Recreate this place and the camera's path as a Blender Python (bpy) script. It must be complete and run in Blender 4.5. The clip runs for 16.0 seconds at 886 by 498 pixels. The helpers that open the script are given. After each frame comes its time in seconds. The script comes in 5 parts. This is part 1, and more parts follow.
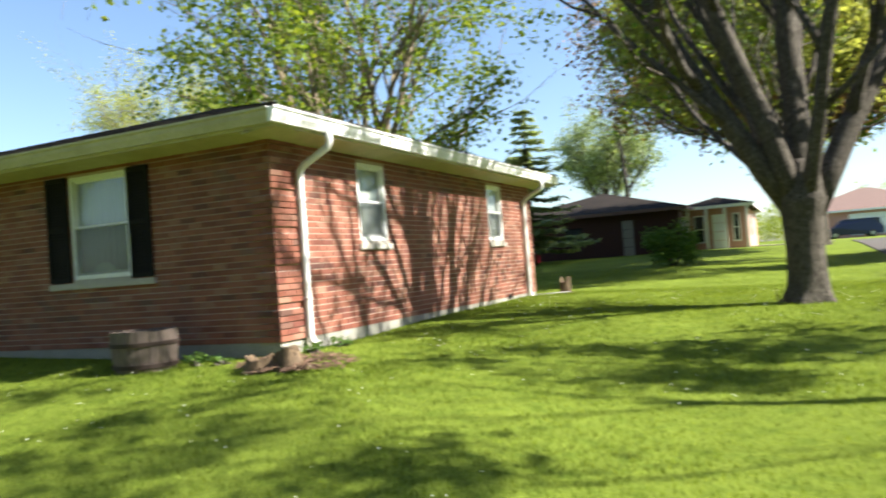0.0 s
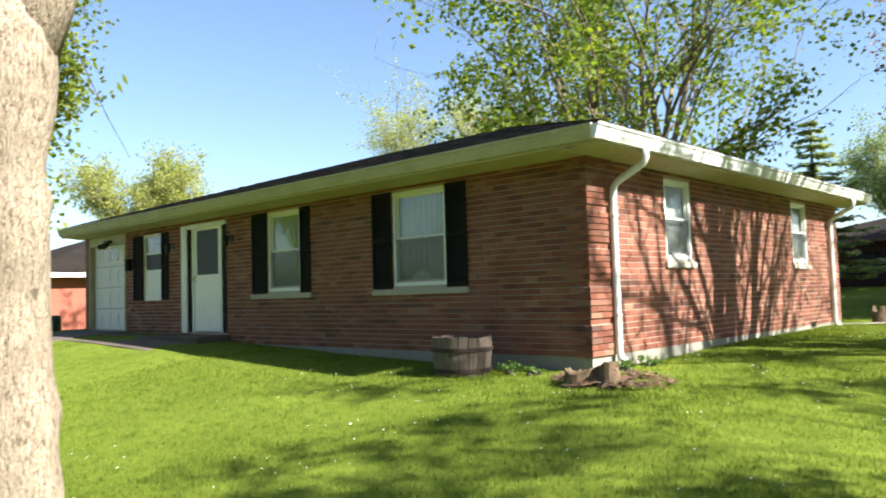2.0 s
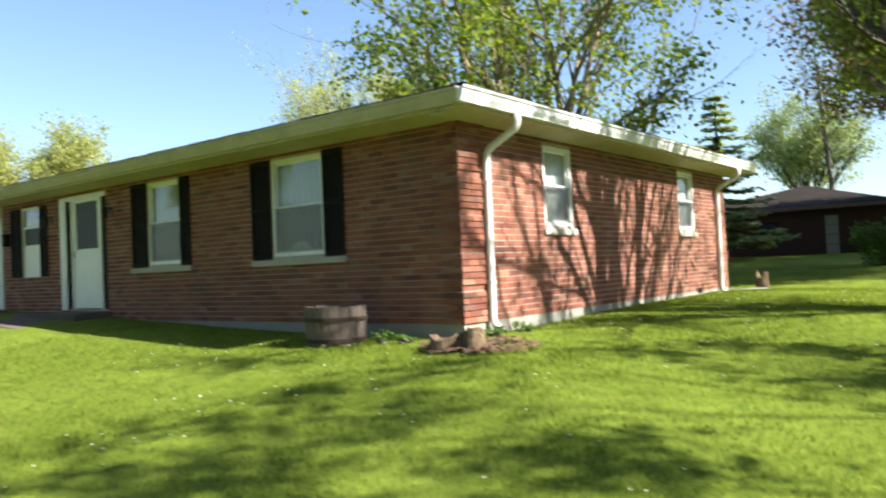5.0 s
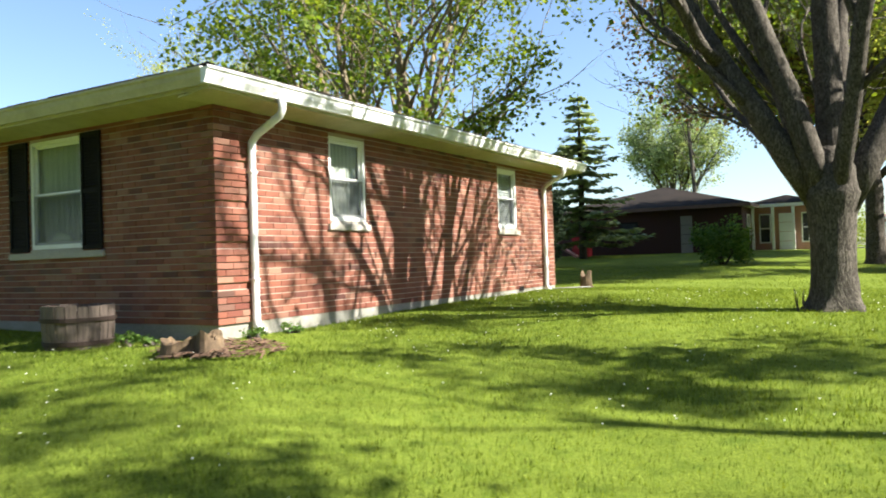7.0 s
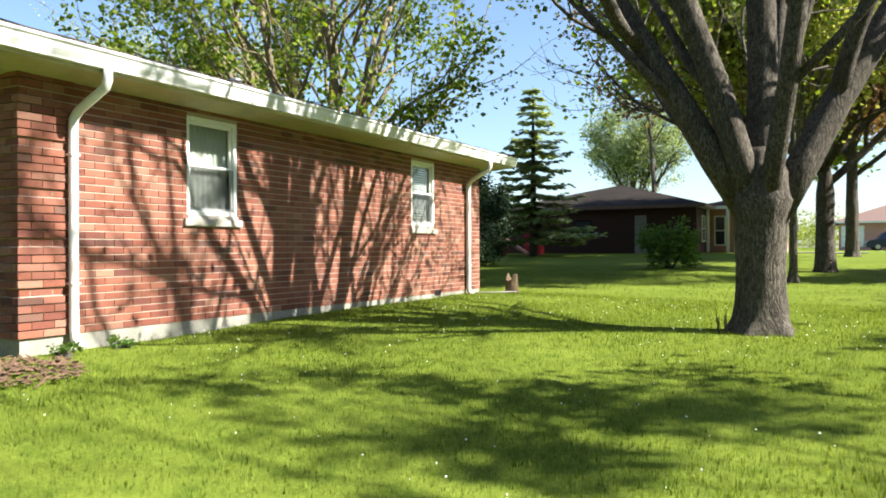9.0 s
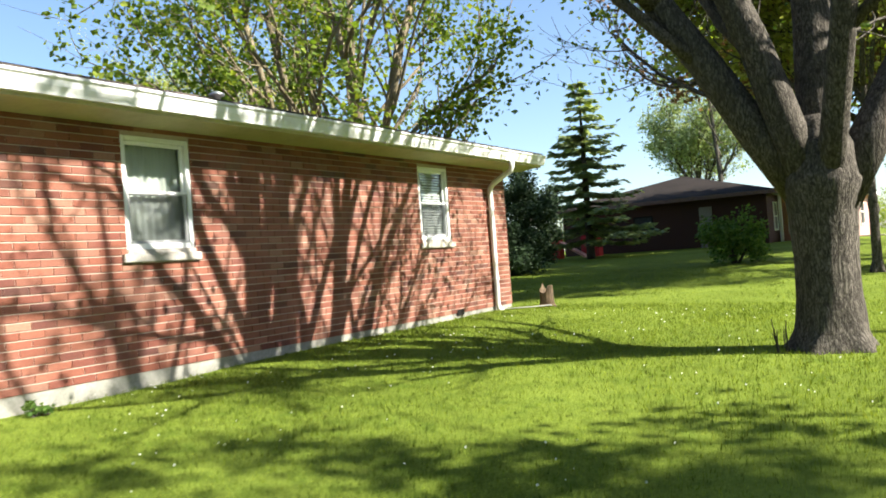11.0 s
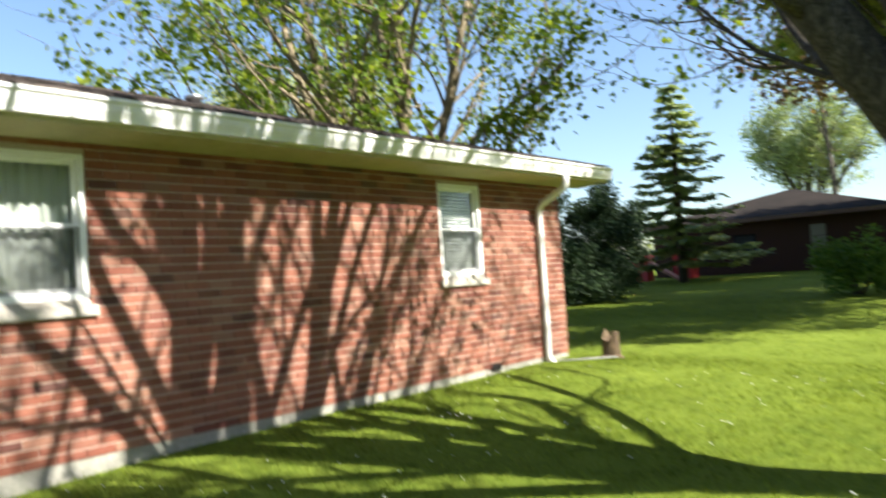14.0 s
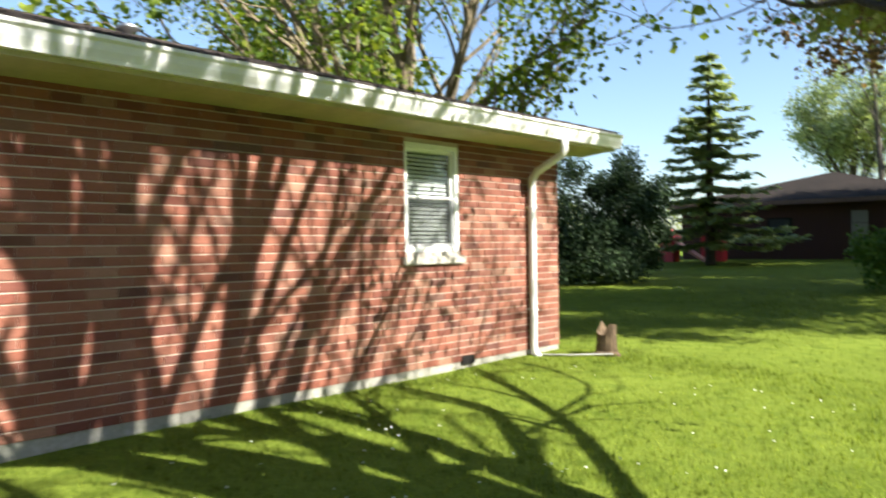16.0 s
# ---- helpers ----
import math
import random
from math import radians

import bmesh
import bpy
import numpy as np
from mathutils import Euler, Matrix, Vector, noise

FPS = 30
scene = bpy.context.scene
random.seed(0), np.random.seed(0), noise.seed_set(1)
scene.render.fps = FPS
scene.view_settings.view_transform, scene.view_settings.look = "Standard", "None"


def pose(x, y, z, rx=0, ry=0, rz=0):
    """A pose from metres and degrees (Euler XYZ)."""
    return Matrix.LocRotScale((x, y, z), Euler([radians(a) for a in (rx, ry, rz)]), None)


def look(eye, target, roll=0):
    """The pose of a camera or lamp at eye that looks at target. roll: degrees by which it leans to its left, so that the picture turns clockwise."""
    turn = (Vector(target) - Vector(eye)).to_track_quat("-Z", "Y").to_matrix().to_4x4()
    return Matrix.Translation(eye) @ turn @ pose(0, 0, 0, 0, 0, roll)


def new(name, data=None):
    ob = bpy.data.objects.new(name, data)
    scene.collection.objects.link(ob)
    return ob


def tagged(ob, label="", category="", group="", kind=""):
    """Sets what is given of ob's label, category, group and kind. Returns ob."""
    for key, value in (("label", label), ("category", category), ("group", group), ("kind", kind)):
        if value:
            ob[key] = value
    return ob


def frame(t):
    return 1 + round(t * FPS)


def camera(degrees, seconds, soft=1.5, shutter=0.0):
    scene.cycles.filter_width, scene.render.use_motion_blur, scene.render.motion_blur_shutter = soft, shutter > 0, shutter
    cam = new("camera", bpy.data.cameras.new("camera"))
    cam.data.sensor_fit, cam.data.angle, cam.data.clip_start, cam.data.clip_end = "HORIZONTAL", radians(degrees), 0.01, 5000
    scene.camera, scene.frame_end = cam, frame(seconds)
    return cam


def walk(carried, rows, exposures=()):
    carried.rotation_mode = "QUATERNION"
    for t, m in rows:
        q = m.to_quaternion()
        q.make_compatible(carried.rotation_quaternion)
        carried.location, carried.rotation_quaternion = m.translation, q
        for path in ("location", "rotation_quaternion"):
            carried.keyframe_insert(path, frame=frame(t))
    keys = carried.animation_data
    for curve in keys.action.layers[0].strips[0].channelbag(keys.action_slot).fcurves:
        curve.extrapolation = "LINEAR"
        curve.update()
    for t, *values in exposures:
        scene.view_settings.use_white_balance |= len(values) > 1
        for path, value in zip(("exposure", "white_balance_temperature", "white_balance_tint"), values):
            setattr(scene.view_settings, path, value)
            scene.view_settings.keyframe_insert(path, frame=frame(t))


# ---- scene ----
cam = camera(60.0, 16.0, 1.8, 0.5)
PATH = [
    (0, (0.731, 1.138, 0.906), (-0.106, 2.954, 0.949), -4.3),
    (0.5, (0.535, 1.187, 0.992), (-0.523, 2.883, 1.055), -3.9),
    (1, (0.343, 1.077, 1.084), (-0.849, 2.678, 1.214), -3.4),
    (1.5, (0.207, 0.953, 1.076), (-1.07, 2.486, 1.213), -2.2),
    (2, (0.064, 0.642, 0.95), (-1.297, 2.103, 1.067), -1.7),
    (2.5, (0.045, 0.715, 0.916), (-1.427, 2.065, 1.019), -1.9),
    (3, (0.121, 0.764, 0.911), (-1.46, 1.986, 0.995), -2.4),
    (3.5, (0.068, 0.73, 0.922), (-1.464, 2.014, 1.001), -1.8),
    (4, (0.071, 0.696, 0.927), (-1.347, 2.105, 0.998), -2.0),
    (4.5, (0.222, 1.012, 0.898), (-1.087, 2.522, 0.972), -2.0),
    (5, (0.5, 1.267, 0.814), (-0.725, 2.846, 0.863), -2.5),
    (5.2, (0.646, 1.442, 0.785), (-0.529, 3.061, 0.81), -3.2),
    (7.5, (1.58, 3.005, 0.789), (0.645, 4.772, 0.815), -2.6),
    (8, (1.606, 3.456, 0.874), (0.775, 5.275, 0.887), -4.0),
    (8.5, (1.79, 3.953, 0.926), (0.89, 5.738, 0.92), -0.3),
    (11, (1.805, 6.275, 1.035), (0.712, 7.95, 1.062), -4.2),
    (11.5, (1.609, 6.826, 1.097), (0.756, 8.634, 1.053), -2.3),
    (12, (1.642, 7.344, 1.142), (0.702, 9.109, 1.111), 1.2),
    (12.5, (1.536, 7.785, 1.146), (0.576, 9.539, 1.155), -1.5),
    (13, (1.339, 8.326, 1.193), (0.442, 10.112, 1.253), -2.7),
    (13.5, (1.285, 8.704, 1.192), (0.186, 10.375, 1.195), 0.2),
    (14, (1.061, 9.027, 1.343), (-0.227, 10.556, 1.421), -3.8),
    (14.5, (0.711, 9.39, 1.471), (-0.75, 10.741, 1.67), -3.1),
    (15, (0.698, 9.7, 1.518), (-0.763, 11.056, 1.68), -1.4),
    (15.5, (0.737, 10.121, 1.462), (-0.719, 11.49, 1.541), 1.0),
    (16, (0.636, 10.648, 1.431), (-0.716, 12.122, 1.424), -0.8),
]
walk(cam, [(t, look(eye, target, roll)) for t, eye, target, roll in PATH])

# ---------------------------------------------------------------- world, sun, exposure
SUN_ELEV, SUN_TURN = 40.0, 75.0
world = bpy.data.worlds.new("sky")
scene.world = world
world.use_nodes = True
wn = world.node_tree.nodes
sky = wn.new("ShaderNodeTexSky")
sky.sky_type = "NISHITA"
sky.sun_disc = False
sky.sun_elevation, sky.sun_rotation = radians(SUN_ELEV), radians(SUN_TURN)
sky.air_density, sky.dust_density, sky.ozone_density = 1.0, 0.9, 3.2
wn["Background"].inputs["Strength"].default_value = 0.069
world.node_tree.links.new(sky.outputs["Color"], wn["Background"].inputs["Color"])
sun_data = bpy.data.lights.new("sun", "SUN")
sun_data.energy, sun_data.angle, sun_data.color = 5.0, radians(0.55), (1.0, 0.95, 0.84)
sun = new("sun", sun_data)
sun_way = Vector((math.sin(radians(SUN_TURN)) * math.cos(radians(SUN_ELEV)), math.cos(radians(SUN_TURN)) * math.cos(radians(SUN_ELEV)), math.sin(radians(SUN_ELEV))))
sun.matrix_world = look(sun_way * 60, (0, 0, 0))
scene.view_settings.exposure = 1.9


# ---------------------------------------------------------------- materials
def nodes_of(name):
    m = bpy.data.materials.new(name)
    m.use_nodes = True
    t = m.node_tree
    return m, t, t.nodes["Principled BSDF"]


def ramp(t, fac, stops):
    r = t.nodes.new("ShaderNodeValToRGB")
    el = r.color_ramp.elements
    while len(el) < len(stops):
        el.new(0.5)
    for e, (p, c) in zip(el, stops):
        e.position, e.color = p, (*c, 1)
    t.links.new(fac, r.inputs["Fac"])
    return r.outputs["Color"]


def noise_tex(t, scale, detail=4, rough=0.55, stretch=None):
    g = t.nodes.new("ShaderNodeNewGeometry")
    n = t.nodes.new("ShaderNodeTexNoise")
    n.inputs["Scale"].default_value, n.inputs["Detail"].default_value, n.inputs["Roughness"].default_value = scale, detail, rough
    src = g.outputs["Position"]
    if stretch:
        mp = t.nodes.new("ShaderNodeMapping")
        mp.inputs["Scale"].default_value = stretch
        t.links.new(src, mp.inputs["Vector"])
        src = mp.outputs["Vector"]
    t.links.new(src, n.inputs["Vector"])
    return n.outputs["Fac"]


def mix_col(t, fac, a, b, mode="MIX"):
    m = t.nodes.new("ShaderNodeMix")
    m.data_type, m.blend_type = "RGBA", mode
    for v, s in ((fac, m.inputs[0]), (a, m.inputs[6]), (b, m.inputs[7])):
        if isinstance(v, (int, float)):
            s.default_value = v
        elif isinstance(v, tuple):
            s.default_value = (*v, 1)
        else:
            t.links.new(v, s)
    return m.outputs[2]


def bump(t, p, fac, strength, dist=0.02):
    b = t.nodes.new("ShaderNodeBump")
    b.inputs["Strength"].default_value, b.inputs["Distance"].default_value = strength, dist
    t.links.new(fac, b.inputs["Height"])
    t.links.new(b.outputs["Normal"], p.inputs["Normal"])


def surface(name, dark, light, big=1.5, fine=40, rough=0.7, relief=0.15, stain=None, stain_amount=0.4, metal=0.0, stretch=None):
    """A worn surface: fine grain between two colours, with broad stains over it."""
    m, t, p = nodes_of(name)
    f = noise_tex(t, fine, 5, 0.6, stretch)
    c = ramp(t, f, [(0.3, dark), (0.7, light)])
    if stain:
        b = noise_tex(t, big, 4, 0.6)
        k = ramp(t, b, [(0.42, (0, 0, 0)), (0.72, (stain_amount,) * 3)])
        c = mix_col(t, k, c, stain)
    t.links.new(c, p.inputs["Base Color"])
    p.inputs["Roughness"].default_value, p.inputs["Metallic"].default_value = rough, metal
    if relief:
        bump(t, p, f, relief)
    return m


def brick_mat(name, per_object):
    """Burnt clay: each brick its own red, brown, buff or near-black."""
    m, t, p = nodes_of(name)
    if per_object:
        pick = t.nodes.new("ShaderNodeObjectInfo").outputs["Random"]
    else:
        pick = t.nodes.new("ShaderNodeNewGeometry").outputs["Random Per Island"]
    base = ramp(t, pick, [(0.0, (0.078, 0.029, 0.022)), (0.08, (0.152, 0.043, 0.028)), (0.35, (0.207, 0.064, 0.037)), (0.6, (0.262, 0.093, 0.057)), (0.82, (0.198, 0.071, 0.047)), (0.94, (0.313, 0.154, 0.103)), (1.0, (0.110, 0.050, 0.037))])
    f = noise_tex(t, 55, 5, 0.65)
    g = ramp(t, f, [(0.25, (0.6, 0.6, 0.6)), (0.75, (1.15, 1.15, 1.15))])
    c = mix_col(t, 1.0, base, g, "MULTIPLY")
    s = ramp(t, noise_tex(t, 2.2, 3), [(0.5, (0, 0, 0)), (0.8, (0.35, 0.35, 0.35))])
    c = mix_col(t, s, c, (0.31, 0.15, 0.10))
    t.links.new(c, p.inputs["Base Color"])
    p.inputs["Roughness"].default_value = 0.85
    bump(t, p, f, 0.35, 0.006)
    return m


def leaf_mat(name, a, b, c, through_light=0.45):
    m, t, p = nodes_of(name)
    pick = t.nodes.new("ShaderNodeNewGeometry").outputs["Random Per Island"]
    col = ramp(t, pick, [(0.0, a), (0.5, b), (1.0, c)])
    t.links.new(col, p.inputs["Base Color"])
    p.inputs["Roughness"].default_value = 0.6
    p.inputs["Specular IOR Level"].default_value = 0.2
    tr = t.nodes.new("ShaderNodeBsdfTranslucent")
    t.links.new(mix_col(t, 1.0, col, (1.25, 1.2, 0.5), "MULTIPLY"), tr.inputs["Color"])
    mx = t.nodes.new("ShaderNodeMixShader")
    mx.inputs[0].default_value = through_light
    t.links.new(p.outputs[0], mx.inputs[1])
    t.links.new(tr.outputs[0], mx.inputs[2])
    t.links.new(mx.outputs[0], t.nodes["Material Output"].inputs["Surface"])
    return m


def bark_mat(name, dark, mid, light, tall=0.12):
    """Furrowed bark: plates split by dark cracks, with lichen-grey patches and pits."""
    m, t, p = nodes_of(name)
    g = t.nodes.new("ShaderNodeNewGeometry")
    mp = t.nodes.new("ShaderNodeMapping")
    mp.inputs["Scale"].default_value = (1, 1, tall)
    vo = t.nodes.new("ShaderNodeTexVoronoi")
    vo.feature = "DISTANCE_TO_EDGE"
    vo.inputs["Scale"].default_value = 34
    wob = t.nodes.new("ShaderNodeTexNoise")
    wob.inputs["Scale"].default_value, wob.inputs["Detail"].default_value = 9, 4
    add = t.nodes.new("ShaderNodeMix")
    add.data_type, add.blend_type = "RGBA", "ADD"
    add.inputs[0].default_value = 0.12
    t.links.new(g.outputs["Position"], wob.inputs["Vector"])
    t.links.new(g.outputs["Position"], mp.inputs["Vector"])
    t.links.new(mp.outputs["Vector"], add.inputs[6])
    t.links.new(wob.outputs["Color"], add.inputs[7])
    t.links.new(add.outputs[2], vo.inputs["Vector"])
    fine = noise_tex(t, 40, 6, 0.7, (1, 1, tall * 2))
    sm = t.nodes.new("ShaderNodeMath")
    sm.operation = "MULTIPLY_ADD"
    sm.inputs[1].default_value, sm.inputs[2].default_value = 0.55, 0.10
    t.links.new(vo.outputs["Distance"], sm.inputs[0])
    av = t.nodes.new("ShaderNodeMath")
    av.operation = "MULTIPLY_ADD"
    av.inputs[1].default_value = 0.75
    t.links.new(fine, av.inputs[0])
    t.links.new(sm.outputs[0], av.inputs[2])
    f = av.outputs[0]
    c = ramp(t, f, [(0.40, dark), (0.52, mid), (0.66, light)])
    k = ramp(t, noise_tex(t, 2.6, 4), [(0.45, (0, 0, 0)), (0.7, (0.55, 0.55, 0.55))])
    c = mix_col(t, k, c, tuple(v * 0.62 for v in mid))
    pit = ramp(t, noise_tex(t, 13, 3, 0.6, (1, 1, 0.6)), [(0.60, (0, 0, 0)), (0.68, (0.75, 0.75, 0.75))])
    c = mix_col(t, pit, c, dark)
    t.links.new(c, p.inputs["Base Color"])
    p.inputs["Roughness"].default_value = 0.95
    p.inputs["Specular IOR Level"].default_value = 0.15
    bump(t, p, f, 0.7, 0.035)
    return m


def glass_mat(name, tint=(0.9, 0.93, 0.92)):
    m, t, p = nodes_of(name)
    tr = t.nodes.new("ShaderNodeBsdfTransparent")
    tr.inputs["Color"].default_value = (*tint, 1)
    gl = t.nodes.new("ShaderNodeBsdfGlossy")
    gl.inputs["Roughness"].default_value = 0.02
    lw = t.nodes.new("ShaderNodeLayerWeight")
    pw = t.nodes.new("ShaderNodeMath")
    pw.operation = "POWER"
    pw.inputs[1].default_value = 5.0
    t.links.new(lw.outputs["Facing"], pw.inputs[0])
    fr = t.nodes.new("ShaderNodeMath")
    fr.operation = "MULTIPLY_ADD"
    fr.inputs[1].default_value, fr.inputs[2].default_value = 0.95, 0.045
    t.links.new(pw.outputs[0], fr.inputs[0])
    mx = t.nodes.new("ShaderNodeMixShader")
    t.links.new(fr.outputs[0], mx.inputs[0])
    t.links.new(tr.outputs[0], mx.inputs[1])
    t.links.new(gl.outputs[0], mx.inputs[2])
    t.links.new(mx.outputs[0], t.nodes["Material Output"].inputs["Surface"])
    return m


def screen_mat(name):
    """Fine insect mesh: mostly open, with dark wire."""
    m, t, p = nodes_of(name)
    p.inputs["Base Color"].default_value = (0.05, 0.055, 0.06, 1)
    tr = t.nodes.new("ShaderNodeBsdfTransparent")
    mx = t.nodes.new("ShaderNodeMixShader")
    mx.inputs[0].default_value = 0.25
    t.links.new(tr.outputs[0], mx.inputs[1])
    t.links.new(p.outputs[0], mx.inputs[2])
    t.links.new(mx.outputs[0], t.nodes["Material Output"].inputs["Surface"])
    return m


def lawn_mat():
    m, t, p = nodes_of("lawn")
    f = noise_tex(t, 38, 6, 0.7)
    c = ramp(t, f, [(0.25, (0.035, 0.065, 0.006)), (0.5, (0.109, 0.146, 0.019)), (0.75, (0.174, 0.228, 0.034))])
    k = ramp(t, noise_tex(t, 0.55, 5, 0.6), [(0.35, (0, 0, 0)), (0.7, (0.55, 0.55, 0.55))])
    c = mix_col(t, k, c, (0.200, 0.259, 0.040))
    k2 = ramp(t, noise_tex(t, 4.5, 4, 0.65), [(0.48, (0, 0, 0)), (0.68, (0.6, 0.6, 0.6))])
    c = mix_col(t, k2, c, (0.055, 0.095, 0.011))
    t.links.new(c, p.inputs["Base Color"])
    p.inputs["Roughness"].default_value = 0.95
    p.inputs["Specular IOR Level"].default_value = 0.05
    bump(t, p, f, 0.6, 0.05)
    return m


def grass_mat():
    m, t, p = nodes_of("grass")
    pick = t.nodes.new("ShaderNodeNewGeometry").outputs["Random Per Island"]
    c = ramp(t, pick, [(0.0, (0.061, 0.110, 0.007)), (0.5, (0.137, 0.198, 0.028)), (0.9, (0.202, 0.267, 0.043)), (1.0, (0.236, 0.274, 0.057))])
    k = ramp(t, noise_tex(t, 0.55, 5, 0.6), [(0.35, (0, 0, 0)), (0.7, (0.5, 0.5, 0.5))])
    c = mix_col(t, k, c, (0.217, 0.281, 0.048))
    k2 = ramp(t, noise_tex(t, 4.5, 4, 0.65), [(0.48, (0, 0, 0)), (0.68, (0.6, 0.6, 0.6))])
    c = mix_col(t, k2, c, (0.058, 0.100, 0.012))
    k3 = ramp(t, noise_tex(t, 15, 3, 0.6), [(0.38, (0.45, 0.45, 0.45)), (0.5, (1, 1, 1)), (0.66, (1.35, 1.35, 1.35))])
    c = mix_col(t, 1.0, c, k3, "MULTIPLY")
    t.links.new(c, p.inputs["Base Color"])
    p.inputs["Roughness"].default_value = 0.8
    p.inputs["Specular IOR Level"].default_value = 0.08
    tr = t.nodes.new("ShaderNodeBsdfTranslucent")
    t.links.new(mix_col(t, 1.0, c, (1.3, 1.2, 0.4), "MULTIPLY"), tr.inputs["Color"])
    mx = t.nodes.new("ShaderNodeMixShader")
    mx.inputs[0].default_value = 0.4
    t.links.new(p.outputs[0], mx.inputs[1])
    t.links.new(tr.outputs[0], mx.inputs[2])
    t.links.new(mx.outputs[0], t.nodes["Material Output"].inputs["Surface"])
    return m


BRICK = brick_mat("brick", False)
BRICK_OB = brick_mat("brick_single", True)
MORTAR = surface("mortar", (0.34, 0.275, 0.225), (0.47, 0.395, 0.33), 2, 60, 0.95, 0.3, (0.30, 0.235, 0.19), 0.5)
CONCRETE = surface("foundation_concrete", (0.22, 0.21, 0.185), (0.33, 0.315, 0.28), 3, 30, 0.9, 0.25, (0.17, 0.18, 0.14), 0.6)
SILLSTONE = surface("sill_stone", (0.34, 0.31, 0.28), (0.48, 0.45, 0.40), 4, 50, 0.9, 0.2, (0.30, 0.27, 0.24), 0.4)
# Drive and walk concrete, darkened to hold the shadow that lies there.
DRIVE = surface("shaded_drive_concrete", (0.085, 0.07, 0.062), (0.15, 0.125, 0.11), 0.9, 25, 0.9, 0.2, (0.055, 0.045, 0.04), 0.6)
ASPHALT = surface("asphalt", (0.062, 0.055, 0.053), (0.115, 0.104, 0.10), 0.5, 60, 0.95, 0.3, (0.09, 0.08, 0.075), 0.5)
CREAM = surface("cream_paint", (0.41, 0.38, 0.25), (0.48, 0.445, 0.305), 3, 20, 0.6, 0.05, (0.28, 0.25, 0.15), 0.5)
GUTTER = surface("gutter_enamel", (0.68, 0.69, 0.70), (0.76, 0.77, 0.78), 2.5, 12, 0.4, 0.04, (0.48, 0.46, 0.40), 0.5)
WHITE = surface("white_vinyl", (0.74, 0.75, 0.76), (0.82, 0.83, 0.84), 3, 30, 0.45, 0.03, (0.62, 0.62, 0.60), 0.3)
GREYWHITE = surface("garage_paint", (0.70, 0.70, 0.70), (0.78, 0.78, 0.78), 2, 20, 0.5, 0.04, (0.55, 0.55, 0.54), 0.3)
BLACKPAINT = surface("shutter_paint", (0.008, 0.0075, 0.008), (0.015, 0.014, 0.015), 3, 40, 0.8, 0.08, (0.022, 0.02, 0.02), 0.5)
SHINGLE = None
for m in (ASPHALT, BLACKPAINT, DRIVE):
    m.node_tree.nodes["Principled BSDF"].inputs["Specular IOR Level"].default_value = 0.15
ROOM = surface("room_plaster", (0.20, 0.19, 0.17), (0.26, 0.25, 0.22), 2, 20, 0.9, 0.0)
CURTAIN = surface("curtain_cloth", (0.38, 0.40, 0.37), (0.48, 0.50, 0.46), 3, 60, 0.95, 0.1)
BLIND = surface("blind_slat", (0.44, 0.46, 0.45), (0.54, 0.55, 0.54), 3, 60, 0.6, 0.0)
GLASS = glass_mat("window_glass")
SCREEN = surface("insect_screen", (0.012, 0.013, 0.015), (0.03, 0.032, 0.034), 4, 300, 0.6, 0.0)
MESH_SCREEN = screen_mat("window_screen")
LAWN, GRASS = lawn_mat(), grass_mat()
OAK = surface("weathered_staves", (0.075, 0.055, 0.046), (0.20, 0.155, 0.13), 3, 30, 0.9, 0.4, (0.09, 0.07, 0.06), 0.6, 0.0, (1, 1, 0.12))
HOOP = surface("rusty_hoop", (0.02, 0.012, 0.010), (0.05, 0.029, 0.022), 8, 60, 0.8, 0.2)
SOIL = surface("soil", (0.045, 0.030, 0.020), (0.10, 0.07, 0.045), 6, 40, 1.0, 0.5)
LOG = surface("old_stump_wood", (0.05, 0.032, 0.018), (0.19, 0.13, 0.075), 9, 26, 0.95, 0.5, (0.06, 0.04, 0.025), 0.7, 0.0, (1, 1, 0.3))
MULCH = surface("bark_mulch", (0.065, 0.036, 0.022), (0.17, 0.10, 0.062), 8, 40, 1.0, 0.4)
# Maple bark twice: sunlight put into the first colour, shade into the second.
BARK_SUN = bark_mat("sunlit_maple_bark", (0.08, 0.058, 0.042), (0.26, 0.212, 0.16), (0.36, 0.30, 0.238), 0.13)
BARK_SHADE = bark_mat("furrowed_shaded_bark", (0.032, 0.027, 0.022), (0.070, 0.061, 0.050), (0.145, 0.128, 0.107))
BARK_FAR = bark_mat("pale_stems", (0.09, 0.07, 0.045), (0.19, 0.155, 0.10), (0.28, 0.235, 0.16))
LEAF = leaf_mat("maple_leaves", (0.035, 0.075, 0.012), (0.085, 0.15, 0.022), (0.20, 0.26, 0.038))
LEAF_NEW = leaf_mat("young_leaves", (0.11, 0.16, 0.025), (0.18, 0.235, 0.04), (0.26, 0.30, 0.065), 0.5)
LEAF_RUST = leaf_mat("rusty_buds", (0.16, 0.09, 0.05), (0.26, 0.15, 0.09), (0.30, 0.20, 0.12), 0.35)
LEAF_PALE = leaf_mat("pale_spring_leaves", (0.26, 0.30, 0.10), (0.36, 0.40, 0.15), (0.46, 0.48, 0.21), 0.6)
LEAF_MID = leaf_mat("sunny_maple_leaves", (0.06, 0.11, 0.016), (0.13, 0.20, 0.028), (0.24, 0.29, 0.045), 0.5)
NEEDLE = leaf_mat("spruce_needles", (0.16, 0.22, 0.12), (0.25, 0.32, 0.18), (0.34, 0.39, 0.23), 0.45)
HEDGE = leaf_mat("dark_evergreen", (0.010, 0.025, 0.010), (0.021, 0.043, 0.016), (0.043, 0.075, 0.026), 0.15)
